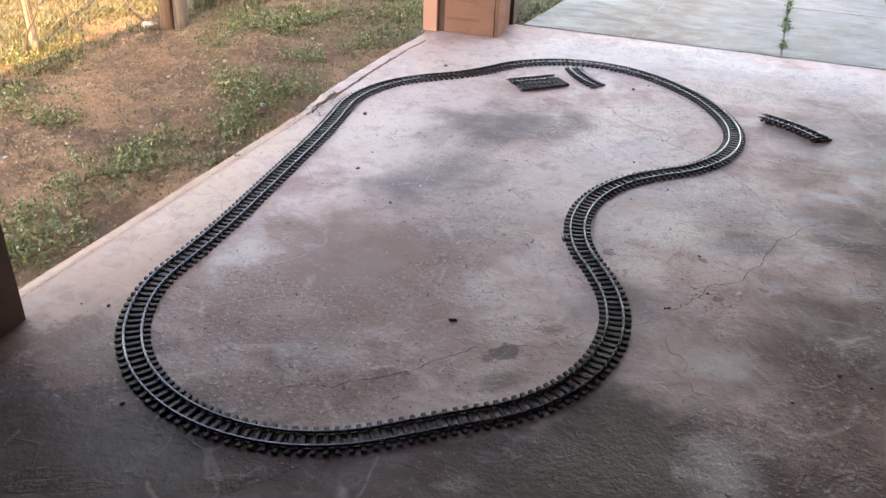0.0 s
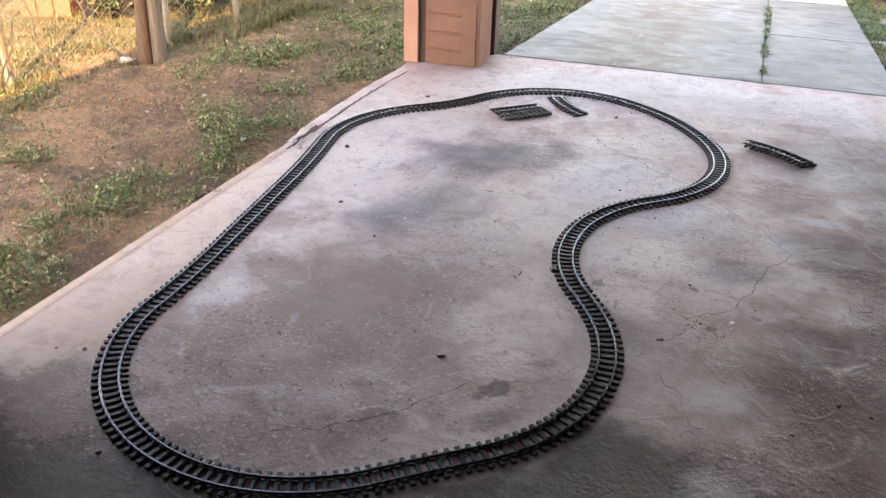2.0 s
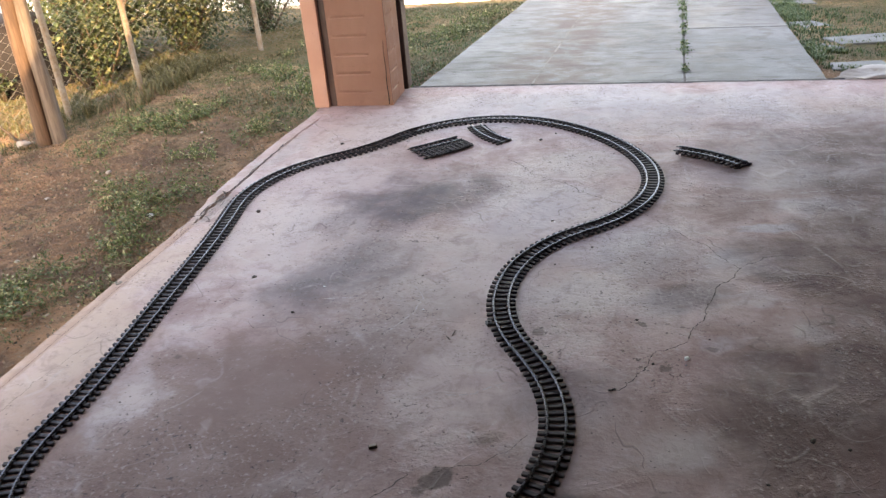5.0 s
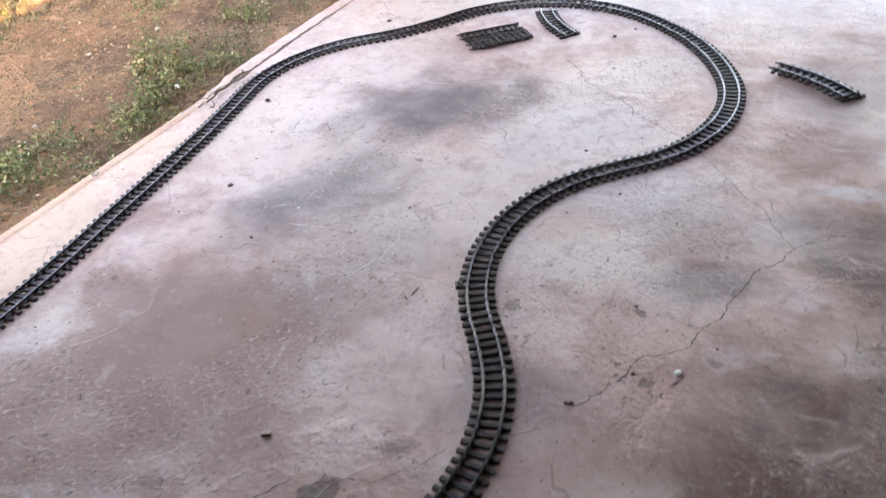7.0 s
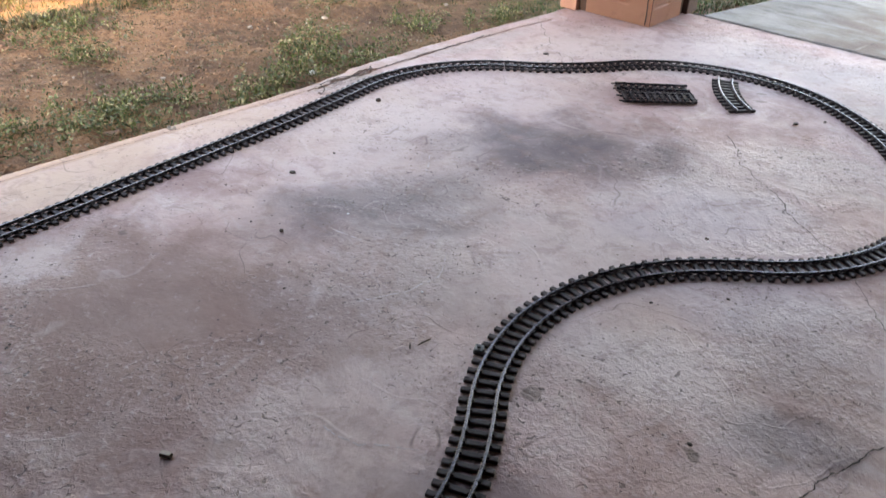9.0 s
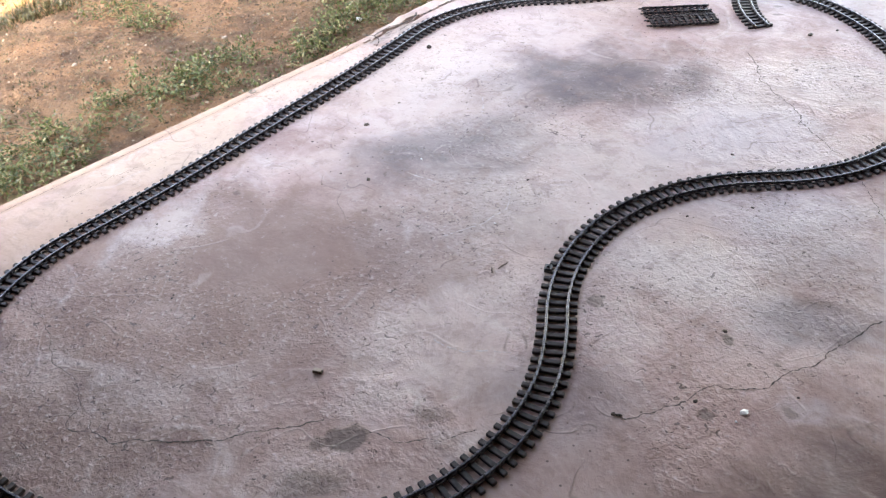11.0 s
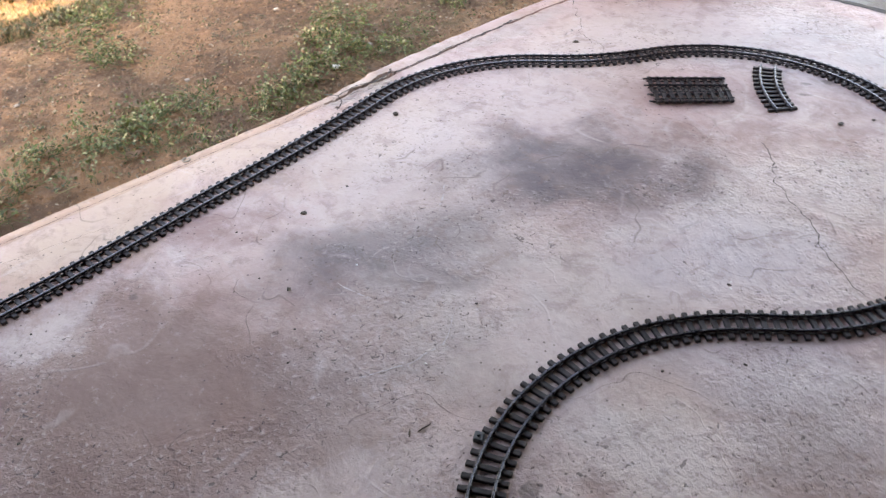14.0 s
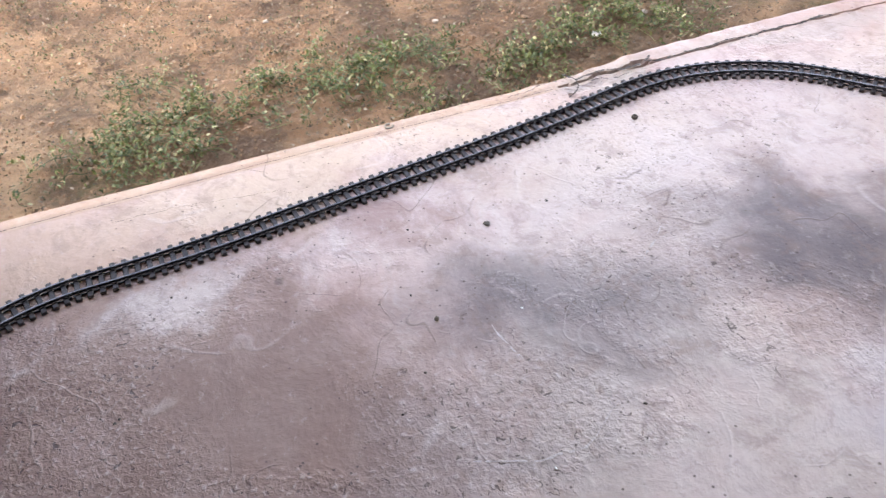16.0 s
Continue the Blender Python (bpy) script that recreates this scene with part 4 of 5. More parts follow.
# ---- the carport pillar ----
def make_pillar():
    """A box pillar clad in embossed panels, with boards at the open corners."""
    p = thing("pillar", pose(-1.242, 4.998, 0, 0, 0, 1.5), "terracotta-painted box pillar clad in embossed panels, on the slab's corner", "pillar")
    hw, hd, top = 0.228, 0.205, 1.62

    def panel(name, length, m):
        """A sheet with a column of pressed ribs; its face looks to -y."""
        bm = bmesh.new()
        rows, z = [], 0.004
        xs = [0.0, 0.012, 0.030, length - 0.125, length - 0.107, length]
        zs = [0.004]
        k = 0
        while zs[-1] < top - 0.16:
            z0 = 0.075 + 0.105 * k
            zs += [z0, z0 + 0.006, z0 + 0.016, z0 + 0.022, z0 + 0.070]
            k += 1
        zs.append(top - 0.004)
        for z in zs:
            phase = (z - 0.075) % 0.105
            row = []
            for i, x in enumerate(xs):
                y = 0.0
                if i in (2, 3) and z > 0.05 and z < top - 0.02:
                    y = {0: 0.0, 6: 0.0045, 16: 0.0025, 22: -0.002, 70: -0.001}.get(round(phase * 1000) % 105, 0.0)
                row.append(bm.verts.new((x, y, z)))
            rows.append(row)
        for a, b in zip(rows, rows[1:]):
            for i in range(len(xs) - 1):
                bm.faces.new((a[i], a[i + 1], b[i + 1], b[i]))
        bmesh.ops.solidify(bm, geom=bm.faces[:], thickness=0.004)
        return part(name, bm, TERRACOTTA, p, m=m)

    part("core", box(-hw + 0.02, hw - 0.014, -hd + 0.014, hd - 0.02, 0.0, top), BROWN_PAINT, p, "dark shaded timber core")
    panel("front_panel", 0.330, pose(-0.102, -hd, 0))
    panel("side_panel", 0.270, pose(hw, -hd + 0.006, 0, 0, 0, 90))
    panel("back_panel", 0.330, pose(0.102, hd, 0, 0, 0, 180))
    panel("side_panel", 0.270, pose(-hw, hd - 0.006, 0, 0, 0, 270))
    part("corner_board", box(-hw - 0.006, -0.145, -hd - 0.016, -hd + 0.016, 0.0, top, 0.003), TERRACOTTA, p)
    part("corner_board", box(hw - 0.016, hw + 0.014, 0.118, hd + 0.008, 0.0, top, 0.003), BROWN_PAINT, p, "dark brown corner board")
    part("corner_board", box(-hw - 0.014, -hw + 0.016, -hd + 0.020, -0.118, 0.0, top, 0.003), TERRACOTTA, p)
    # the sprung seam where two sheets meet at the corner
    bm = tube([(hw - 0.020 + 0.0015 * math.sin(k * 0.9), -hd - 0.0048, 0.01 + 0.024 * k) for k in range(16)], [0.0022 + 0.0012 * abs(math.sin(k * 1.3)) - 0.0001 * k for k in range(16)], 5)
    part("seam", bm, CRACK, p, "dark open seam at the corner")
    return p


make_pillar()


# ---- the toy railway ----
GAUGE, TIE_H, TIE_HALF = 0.0490, 0.0090, 0.0480
LOOP_START = (-1.3147, 3.3784, -1.3893)
LOOP = [(0.5410, -0.0988), (0.5000, 0.0170), (0.4649, -0.1099), (1.2915, 2.2483), (0.2811, -0.0280), (0.4879, 0.8691), (0.3224, 0.5610), (0.1447, 0.1184), (0.3301, -0.5730),
        (0.5099, -0.8457), (0.1055, -0.0781), (0.7441, 1.2450), (0.7096, 0.7042), (0.8752, 1.5495), (0.1992, -0.1934), (0.1936, -0.2039), (0.6692, 1.1016)]
LOOP_LENGTH = sum(a for a, _ in LOOP)


def centre_line(legs, start, s):
    """The place and heading after s metres of a line of arcs."""
    x, y, h = start
    for length, turn in legs:
        go = min(s, length)
        bend = turn * go / length
        chord = go if abs(bend) < 1e-6 else 2 * go / bend * math.sin(bend / 2)
        x, y = x + chord * math.cos(h + bend / 2), y + chord * math.sin(h + bend / 2)
        h += bend
        s -= go
        if s <= 1e-9:
            break
    return x, y, h


def tie_mesh():
    """A sleeper, its long side along y, with rounded ends, a recessed top and a chair with spikes at each rail."""
    bm = box(-0.0064, 0.0064, -TIE_HALF, TIE_HALF, 0.0, TIE_H, 0.0014)
    for side in (-1, 1):
        y = side * GAUGE / 2
        for off in (-0.0052, 0.0052):
            box(-0.0045, 0.0045, y + off - 0.0022, y + off + 0.0022, TIE_H - 0.0005, TIE_H + 0.0028, 0, bm)
    me = bpy.data.meshes.new("sleeper")
    bm.to_mesh(me)
    bm.free()
    me.materials.append(TIE)
    return me


def joiner_mesh():
    bm = box(-0.013, 0.013, -0.0036, 0.0036, TIE_H, TIE_H + 0.0035, 0.0006)
    me = bpy.data.meshes.new("rail_joiner")
    bm.to_mesh(me)
    bm.free()
    me.materials.append(JOINER)
    return me


def hollow_tie_mesh():
    """The same sleeper with its hollow underside: a top plate on thin rim walls."""
    bm = box(-0.0064, 0.0064, -TIE_HALF, TIE_HALF, 0.0030, TIE_H, 0.0006)
    for side in (-1, 1):
        box(side * 0.0064 - 0.0013 * (side > 0), side * 0.0064 + 0.0013 * (side < 0), -TIE_HALF, TIE_HALF, 0.0, 0.0032, 0, bm)
        box(-0.0051, 0.0051, side * TIE_HALF - 0.0014 * (side > 0), side * TIE_HALF + 0.0014 * (side < 0), 0.0, 0.0032, 0, bm)
    me = bpy.data.meshes.new("sleeper")
    bm.to_mesh(me)
    bm.free()
    me.materials.append(TIE)
    return me


TIE_MESH, HOLLOW_TIE_MESH, JOINER_MESH = tie_mesh(), hollow_tie_mesh(), joiner_mesh()
PROFILE = [(-0.0032, 0.0), (0.0032, 0.0), (0.0032, 0.0014), (0.0010, 0.0026), (0.0011, 0.0046), (0.0025, 0.0056), (0.0025, 0.0072), (0.0018, 0.0078),
           (-0.0018, 0.0078), (-0.0025, 0.0072), (-0.0025, 0.0056), (-0.0011, 0.0046), (-0.0010, 0.0026), (-0.0032, 0.0014)]


def track_section(legs, start, s0, length, m, label, group, ties=11, tie=None):
    """A section of track cut from a line of arcs, its origin on the floor at the section's start."""
    x0, y0, h0 = centre_line(legs, start, s0)
    home = pose(x0, y0, 0, 0, 0, math.degrees(h0))
    back = home.inverted()
    sec = thing("track_section", home if m is None else m, label, "toy track", group)
    along = [s0 + length * k / 10 for k in range(11)]
    for side in (-1, 1):
        bm = bmesh.new()
        rings = []
        for k, s in enumerate(along):
            trim = 0.0006 if k == 0 else (-0.0006 if k == 10 else 0)
            x, y, h = centre_line(legs, start, s + trim)
            ring = []
            for u, v in PROFILE:
                o = side * GAUGE / 2 + u
                ring.append(bm.verts.new(back @ Vector((x - o * math.sin(h), y + o * math.cos(h), TIE_H + v - 0.0001))))
            rings.append(ring)
        n = len(PROFILE)
        for a, b in zip(rings, rings[1:]):
            for j in range(n):
                bm.faces.new((a[j], b[j], b[(j + 1) % n], a[(j + 1) % n]))
        bm.faces.new(rings[0])
        bm.faces.new(rings[-1][::-1])
        bmesh.ops.recalc_face_normals(bm, faces=bm.faces[:])
        part("rail", bm, RAIL, sec, "tarnished steel rail")
        # the moulded web that ties the sleepers together under the rail
        bm = bmesh.new()
        rings = []
        for k in range(11):
            x, y, h = centre_line(legs, start, s0 + length * (0.004 + 0.992 * k / 10))
            ring = []
            for u, v in ((-0.0022, 0.0006), (0.0022, 0.0006), (0.0020, 0.0042), (-0.0020, 0.0042)):
                o = side * GAUGE / 2 + u
                ring.append(bm.verts.new(back @ Vector((x - o * math.sin(h), y + o * math.cos(h), v))))
            rings.append(ring)
        for a, b in zip(rings, rings[1:]):
            for j in range(4):
                bm.faces.new((a[j], b[j], b[(j + 1) % 4], a[(j + 1) % 4]))
        bmesh.ops.recalc_face_normals(bm, faces=bm.faces[:])
        part("web", bm, TIE, sec)
        x, y, h = centre_line(legs, start, s0 + 0.0005)
        o = side * GAUGE / 2
        shared("rail_joiner", JOINER_MESH, sec, back @ pose(x - o * math.sin(h), y + o * math.cos(h), 0.0002, 0, 0, math.degrees(h)))
    for k in range(ties):
        x, y, h = centre_line(legs, start, s0 + length * (k + 0.5) / ties)
        shared("sleeper", tie or TIE_MESH, sec, back @ pose(x, y, 0, 0, 0, math.degrees(h)))
    return sec


SECTIONS = 27
for k in range(SECTIONS):
    step = LOOP_LENGTH / SECTIONS
    legs_here = LOOP + [(1.0, 0.0)]
    _, _, ha = centre_line(LOOP, LOOP_START, k * step)
    _, _, hb = centre_line(LOOP, LOOP_START, (k + 1) * step - 1e-6)
    look_word = "straight" if abs(hb - ha) < 0.12 else "curved"
    sec = track_section(legs_here, LOOP_START, k * step, step, None, look_word + " black toy train track section joined into the loop", "sections of the track loop")

# a power clip on the inner edge of the loop
clip = thing("power_clip", pose(-0.060, 2.566, 0, 0, 0, 118), "small black power clip at the sleepers' ends", "clip")
part("body", box(-0.012, 0.012, -0.010, 0.010, 0.0, 0.013, 0.002), BLACKTRIM, clip)
part("terminal", tube([(0.0, 0.0, 0.013), (0.0, 0.0, 0.018)], 0.004, 8), JOINER, clip)

STRAIGHT, CURVE, BEND = [(0.264, 0.0)], [(0.314, math.radians(30))], [(0.314, math.radians(-30))]
ORIGIN = (0.0, 0.0, 0.0)
# two loose straights side by side, one of them upside down
track_section(STRAIGHT, ORIGIN, 0, 0.264, pose(-0.705, 4.067, 0.0, 0, 0, 41.0), "loose straight black toy track section lying flat", "loose track sections", 10)
track_section(STRAIGHT, ORIGIN, 0, 0.264, pose(-0.633, 3.994, 0.0168, 180, 0, 43.5), "loose straight toy track section lying upside down, showing its ribs", "loose track sections", 10, HOLLOW_TIE_MESH)
track_section(CURVE, ORIGIN, 0, 0.314, pose(-0.462, 4.440, 0.0, 0, 0, -66.5), "loose curved black toy track section with bright rails", "loose track sections")
track_section(BEND, ORIGIN, 0, 0.314, pose(0.558, 4.092, 0.0, 0, 0, -21.0), "loose curved toy track section under another", "loose track sections")
track_section(BEND, ORIGIN, 0, 0.314, pose(0.532, 4.062, 0.0169, 0, 0, -19.0), "loose curved toy track section stacked on another", "loose track sections")


# ---- the yard: fence, posts, bushes ----
FENCE = [(-3.95, 1.0), (-3.83, 2.5), (-3.66, 3.9), (-3.45, 5.20), (-3.29, 5.85), (-2.97, 7.29), (-2.66, 8.8)]


def make_fence():
    f = thing("chain_link_fence", pose(0, 0, 0), "rusty galvanised chain-link fence on pipe posts along the yard", "fence")
    for x, y in FENCE:
        z = ground_z(x, y)
        lean = random.uniform(-0.03, 0.03)
        part("fence_post", tube([(x, y, z - 0.2), (x + lean * 0.5, y, z + 0.6), (x + lean, y, z + 1.22)], 0.023, 10), RUSTPIPE, f)
    for (xa, ya), (xb, yb) in zip(FENCE, FENCE[1:]):
        za, zb = ground_z(xa, ya), ground_z(xb, yb)
        part("top_rail", tube([(xa, ya, za + 1.17), ((xa + xb) / 2, (ya + yb) / 2, (za + zb) / 2 + 1.165), (xb, yb, zb + 1.17)], 0.016, 8), RUSTPIPE, f)
        length = math.hypot(xb - xa, yb - ya)
        n, pitch, verts, faces = int(length / 0.050), 0.050, [], []
        ux, uy = (xb - xa) / length, (yb - ya) / length
        rows = int(1.10 / (pitch * 0.62))
        r = 0.0010
        for w in range(n):
            prev = None
            for k in range(rows + 1):
                s = (w + 0.5) * pitch + (0.5 if (k + w) % 2 else -0.5) * pitch * 1.04
                f_ = min(max(s / length, 0), 1)
                sag = 0.018 * noise.noise(Vector((s * 1.4, k * 0.13, xa)))
                x, y = xa + ux * s - uy * sag, ya + uy * s + ux * sag
                z = za + (zb - za) * f_ + 0.03 + k * pitch * 0.62
                off = r * 1.2 * (1 if (k + w) % 2 else -1)
                c = (x - uy * off, y + ux * off, z)
                base = len(verts)
                verts += [(c[0] + ux * r, c[1] + uy * r, c[2]), (c[0] - ux * r * 0.6 - uy * r, c[1] - uy * r * 0.6 + ux * r, c[2]), (c[0] - ux * r * 0.6 + uy * r, c[1] - uy * r * 0.6 - ux * r, c[2])]
                if prev is not None:
                    for j in range(3):
                        faces.append((prev + j, prev + (j + 1) % 3, base + (j + 1) % 3, base + j))
                prev = base
        tagged(raw("wire_mesh", verts, faces, WIRE, f), "woven diamond wire mesh", kind="stuff")
    return f


make_fence()


def make_post(x, y, radius, height, lean, material, label):
    z = ground_z(x, y)
    p = thing("wooden_post", pose(x, y, z), label, "post", "gate posts")
    pts = [(lean[0] * k / 8 + 0.006 * math.sin(k * 1.7 + x), lean[1] * k / 8 + 0.006 * math.cos(k * 1.1), -0.25 + (height + 0.25) * k / 8) for k in range(9)]
    part("shaft", tube(pts, [radius * (1.12 - 0.02 * k) for k in range(9)], 12, lumpy=0.28), material, p, smooth=True)
    return p


make_post(-3.292, 4.700, 0.043, 1.55, (0.05, 0.02), REDWOOD, "rough reddish wooden fence post, leaning beside another")
make_post(-3.200, 4.735, 0.042, 1.50, (-0.02, 0.02), GREYWOOD, "rough grey-brown weathered wooden fence post")

# a painted post beyond the fence, its colour darkened in place of shade
op = thing("boundary_pillar", pose(-4.84, 5.62, ground_z(-4.84, 5.62), 0, 0, 20), "orange-red painted boarded pillar in the neighbouring yard, darkened for shade", "pillar")
for k in range(3):
    part("board", box(-0.20 + 0.135 * k, -0.07 + 0.135 * k, -0.16, -0.13, 0, 1.7, 0.004), SHADED_BRICKRED, op)
part("core", box(-0.20, 0.20, -0.128, 0.16, -0.1, 1.7, 0.01), SHADED_BRICKRED, op)

stump = thing("tree_stump", pose(-4.52, 6.05, ground_z(-4.52, 6.05)), "weathered tree stump beyond the fence, its bark darkened for shade", "stump")
bm = tube([(0, 0, -0.1), (0.0, 0, 0.05), (0.02, 0, 0.22), (0.05, 0.02, 0.40), (0.06, 0.02, 0.52)], [0.50, 0.44, 0.38, 0.33, 0.24], 20, lumpy=0.35)
part("trunk", bm, SHADED_BARK, stump, smooth=True)


def leaf_cloud(count, place, size, rng, droop=0.4, slim=1.0):
    """Folded pointed leaves at places given by place(rng)."""
    verts, faces = [], []
    for _ in range(count):
        spot = place(rng)
        if spot is None:
            continue
        c = Vector(spot)
        a, tilt, roll = rng.uniform(0, 6.283), rng.gauss(0.15, droop), rng.gauss(0, 0.5)
        s = size * rng.uniform(0.55, 1.35)
        u = Vector((math.cos(a) * math.cos(tilt), math.sin(a) * math.cos(tilt), math.sin(tilt)))
        v = Vector((-math.sin(a), math.cos(a), 0)) * math.cos(roll) + Vector((0, 0, math.sin(roll)))
        n = u.cross(v).normalized()
        wide = s * slim * rng.uniform(0.26, 0.42)
        p = [c, c + u * s * 0.45 + v * wide + n * wide * 0.35, c + u * s * 0.5, c + u * s * 0.45 - v * wide + n * wide * 0.35, c + u * s - n * s * 0.12]
        b = len(verts)
        verts += [tuple(q) for q in p]
        faces += [(b, b + 2, b + 1), (b, b + 3, b + 2), (b + 1, b + 2, b + 4), (b + 2, b + 3, b + 4)]
    return verts, faces


def make_bush(x, y, w, h, leaves, seed, label):
    rng = random.Random(seed)
    z = ground_z(x, y)
    b = thing("bush", pose(x, y, z), label, "bush", "bushes beyond the fence")
    stems = bmesh.new()
    tips = []
    for k in range(16):
        a, spread = rng.uniform(0, 6.283), rng.uniform(0.2, 1.0) * w
        tip = Vector((math.cos(a) * spread, math.sin(a) * spread, h * rng.uniform(0.35, 1.0)))
        mid = tip * 0.5 + Vector((rng.uniform(-0.1, 0.1), rng.uniform(-0.1, 0.1), 0.08))
        tube([(math.cos(a) * 0.05, math.sin(a) * 0.05, -0.05), tuple(mid), tuple(tip)], [0.014, 0.009, 0.003], 5, stems)
        tips += [tip, mid, (tip + mid) / 2, mid * 0.6]
    tagged(part("stem", stems, BARK, b), kind="stuff")

    def place(r):
        t = r.choice(tips)
        return (t.x + r.gauss(0, 0.16 * w), t.y + r.gauss(0, 0.16 * w), max(0.02, t.z + r.gauss(0, 0.12 * h)))

    verts, faces = leaf_cloud(leaves, place, 0.038, rng, 0.6)
    part_ob = raw("leaves", verts, faces, BUSHLEAF, b)
    tagged(part_ob, kind="stuff")
    return b


make_bush(-4.00, 6.55, 0.60, 1.25, 8000, 1, "dense dark green bush against the chain-link fence")
make_bush(-3.70, 7.35, 0.60, 1.20, 8000, 2, "leafy green bush behind the fence")
make_bush(-3.40, 8.35, 0.65, 1.15, 7000, 5, "leafy green bush further along the fence")
make_bush(-4.85, 7.30, 0.90, 1.50, 8000, 3, "large green bush in the neighbouring yard")
make_bush(-3.00, 9.60, 0.60, 0.75, 4000, 4, "low green bush at the end of the fence")
make_bush(-3.72, 5.95, 0.30, 0.60, 3500, 7, "dark scrubby bush at the foot of the fence")
make_bush(-4.25, 7.05, 0.55, 1.10, 7000, 8, "dense shaded bush behind the fence")
make_bush(-4.30, 5.62, 0.16, 0.22, 500, 6, "small leafy yellow-green shrub beside the stump")


def make_sapling(x, y, height, lean, seed):
    rng = random.Random(seed)
    z = ground_z(x, y)
    s = thing("dry_branch", pose(x, y, z), "thin bare dry branch sticking up from the weeds", "branch", "dry branches")
    tip = Vector((lean[0], lean[1], height))
    line = [tip * (k / 6) + Vector((0.02 * math.sin(k + seed), 0.02 * math.cos(k * 1.4), 0.03 * math.sin(k * 0.5))) for k in range(7)]
    part("stem", tube([tuple(p) for p in line], [0.009 - 0.001 * k for k in range(7)], 6), TWIG, s)
    for k in (2, 3, 4, 5):
        side = Vector((rng.uniform(-0.2, 0.2), rng.uniform(-0.1, 0.1), rng.uniform(0.12, 0.25)))
        part("twig", tube([tuple(line[k]), tuple(line[k] + side * 0.5 + Vector((0, 0, 0.01))), tuple(line[k] + side)], [0.004, 0.003, 0.0015], 5), TWIG, s)


make_sapling(-3.543, 4.17, 0.50, (-0.32, 0.10), 3)
make_sapling(-3.44, 4.65, 0.45, (-0.55, 0.15), 8)
make_sapling(-3.65, 3.80, 0.35, (0.10, 0.10), 11)


# ---- weeds, grass and litter ----
WEEDS = [(-2.05, 2.68, 0.20), (-1.90, 2.82, 0.15), (-2.03, 2.26, 0.18), (-1.99, 2.10, 0.15), (-1.84, 2.02, 0.08), (-2.10, 2.45, 0.10), (-2.08, 2.86, 0.20), (-1.95, 1.84, 0.14),
         (-2.02, 1.97, 0.12), (-2.36, 2.09, 0.07), (-2.06, 3.72, 0.20), (-1.95, 3.34, 0.17), (-1.82, 3.30, 0.14), (-1.94, 3.54, 0.16), (-2.02, 3.80, 0.16), (-1.86, 3.92, 0.16),
         (-2.28, 3.97, 0.16), (-2.08, 4.42, 0.22), (-2.50, 5.00, 0.22), (-1.88, 4.85, 0.20), (-2.10, 3.06, 0.10), (-2.75, 3.06, 0.14), (-2.97, 3.11, 0.18), (-3.14, 3.21, 0.20),
         (-3.36, 3.75, 0.22), (-2.80, 4.57, 0.20), (-1.84, 2.16, 0.10), (-2.75, 5.05, 0.20), (-2.38, 6.20, 0.30), (-2.50, 5.30, 0.22), (-1.20, 7.50, 0.32), (-1.90, 5.70, 0.24), (-1.10, 8.20, 0.30), (-1.6, 6.6, 0.3), (-2.2, 7.3, 0.35)]


def weed_clump(x, y, r, seed):
    """Runners creeping over the earth, with small leaves along them."""
    rng = random.Random(seed)
    z = ground_z(x, y)
    w = thing("weed_clump", pose(x, y, z), "low green creeping weed clump on bare earth", "weed", "weeds in the yard")
    runners, stems = [], bmesh.new()
    for _ in range(int(8 + r * 55)):
        a = rng.uniform(0, 6.283)
        px, py = rng.gauss(0, r * 0.56), rng.gauss(0, r * 0.56)
        line = []
        for k in range(7):
            zz = ground_z(x + px, y + py) - z
            line.append((px, py, zz + 0.004 + 0.022 * rng.random() * math.sin(k * 0.5)))
            a += rng.gauss(0, 0.5)
            px, py = px + 0.022 * math.cos(a), py + 0.022 * math.sin(a)
        runners += line
        if len(runners) < 7 * 26:
            tube(line, [0.0014] * 7, 3, stems, caps=False)

    def place(g):
        q = g.choice(runners)
        return (q[0] + g.gauss(0, 0.009), q[1] + g.gauss(0, 0.009), max(q[2], ground_z(x + q[0], y + q[1]) - z) + g.uniform(0, 0.044))

    far = y > 5
    verts, faces = leaf_cloud(int(150 + r * r * 11000), place, 0.024 if far else 0.018, rng, 0.75, 0.72)
    raw("leaves", verts, faces, WEED, w)
    tagged(part("stem", stems, WEED, w), kind="stuff")


for k, (x, y, r) in enumerate(WEEDS):
    weed_clump(x * 1.02, y * 1.01, r, 40 + k)


def on_drive(x, y):
    return y > 5.05 and skew(-0.98, y) < x < skew(1.37, y)


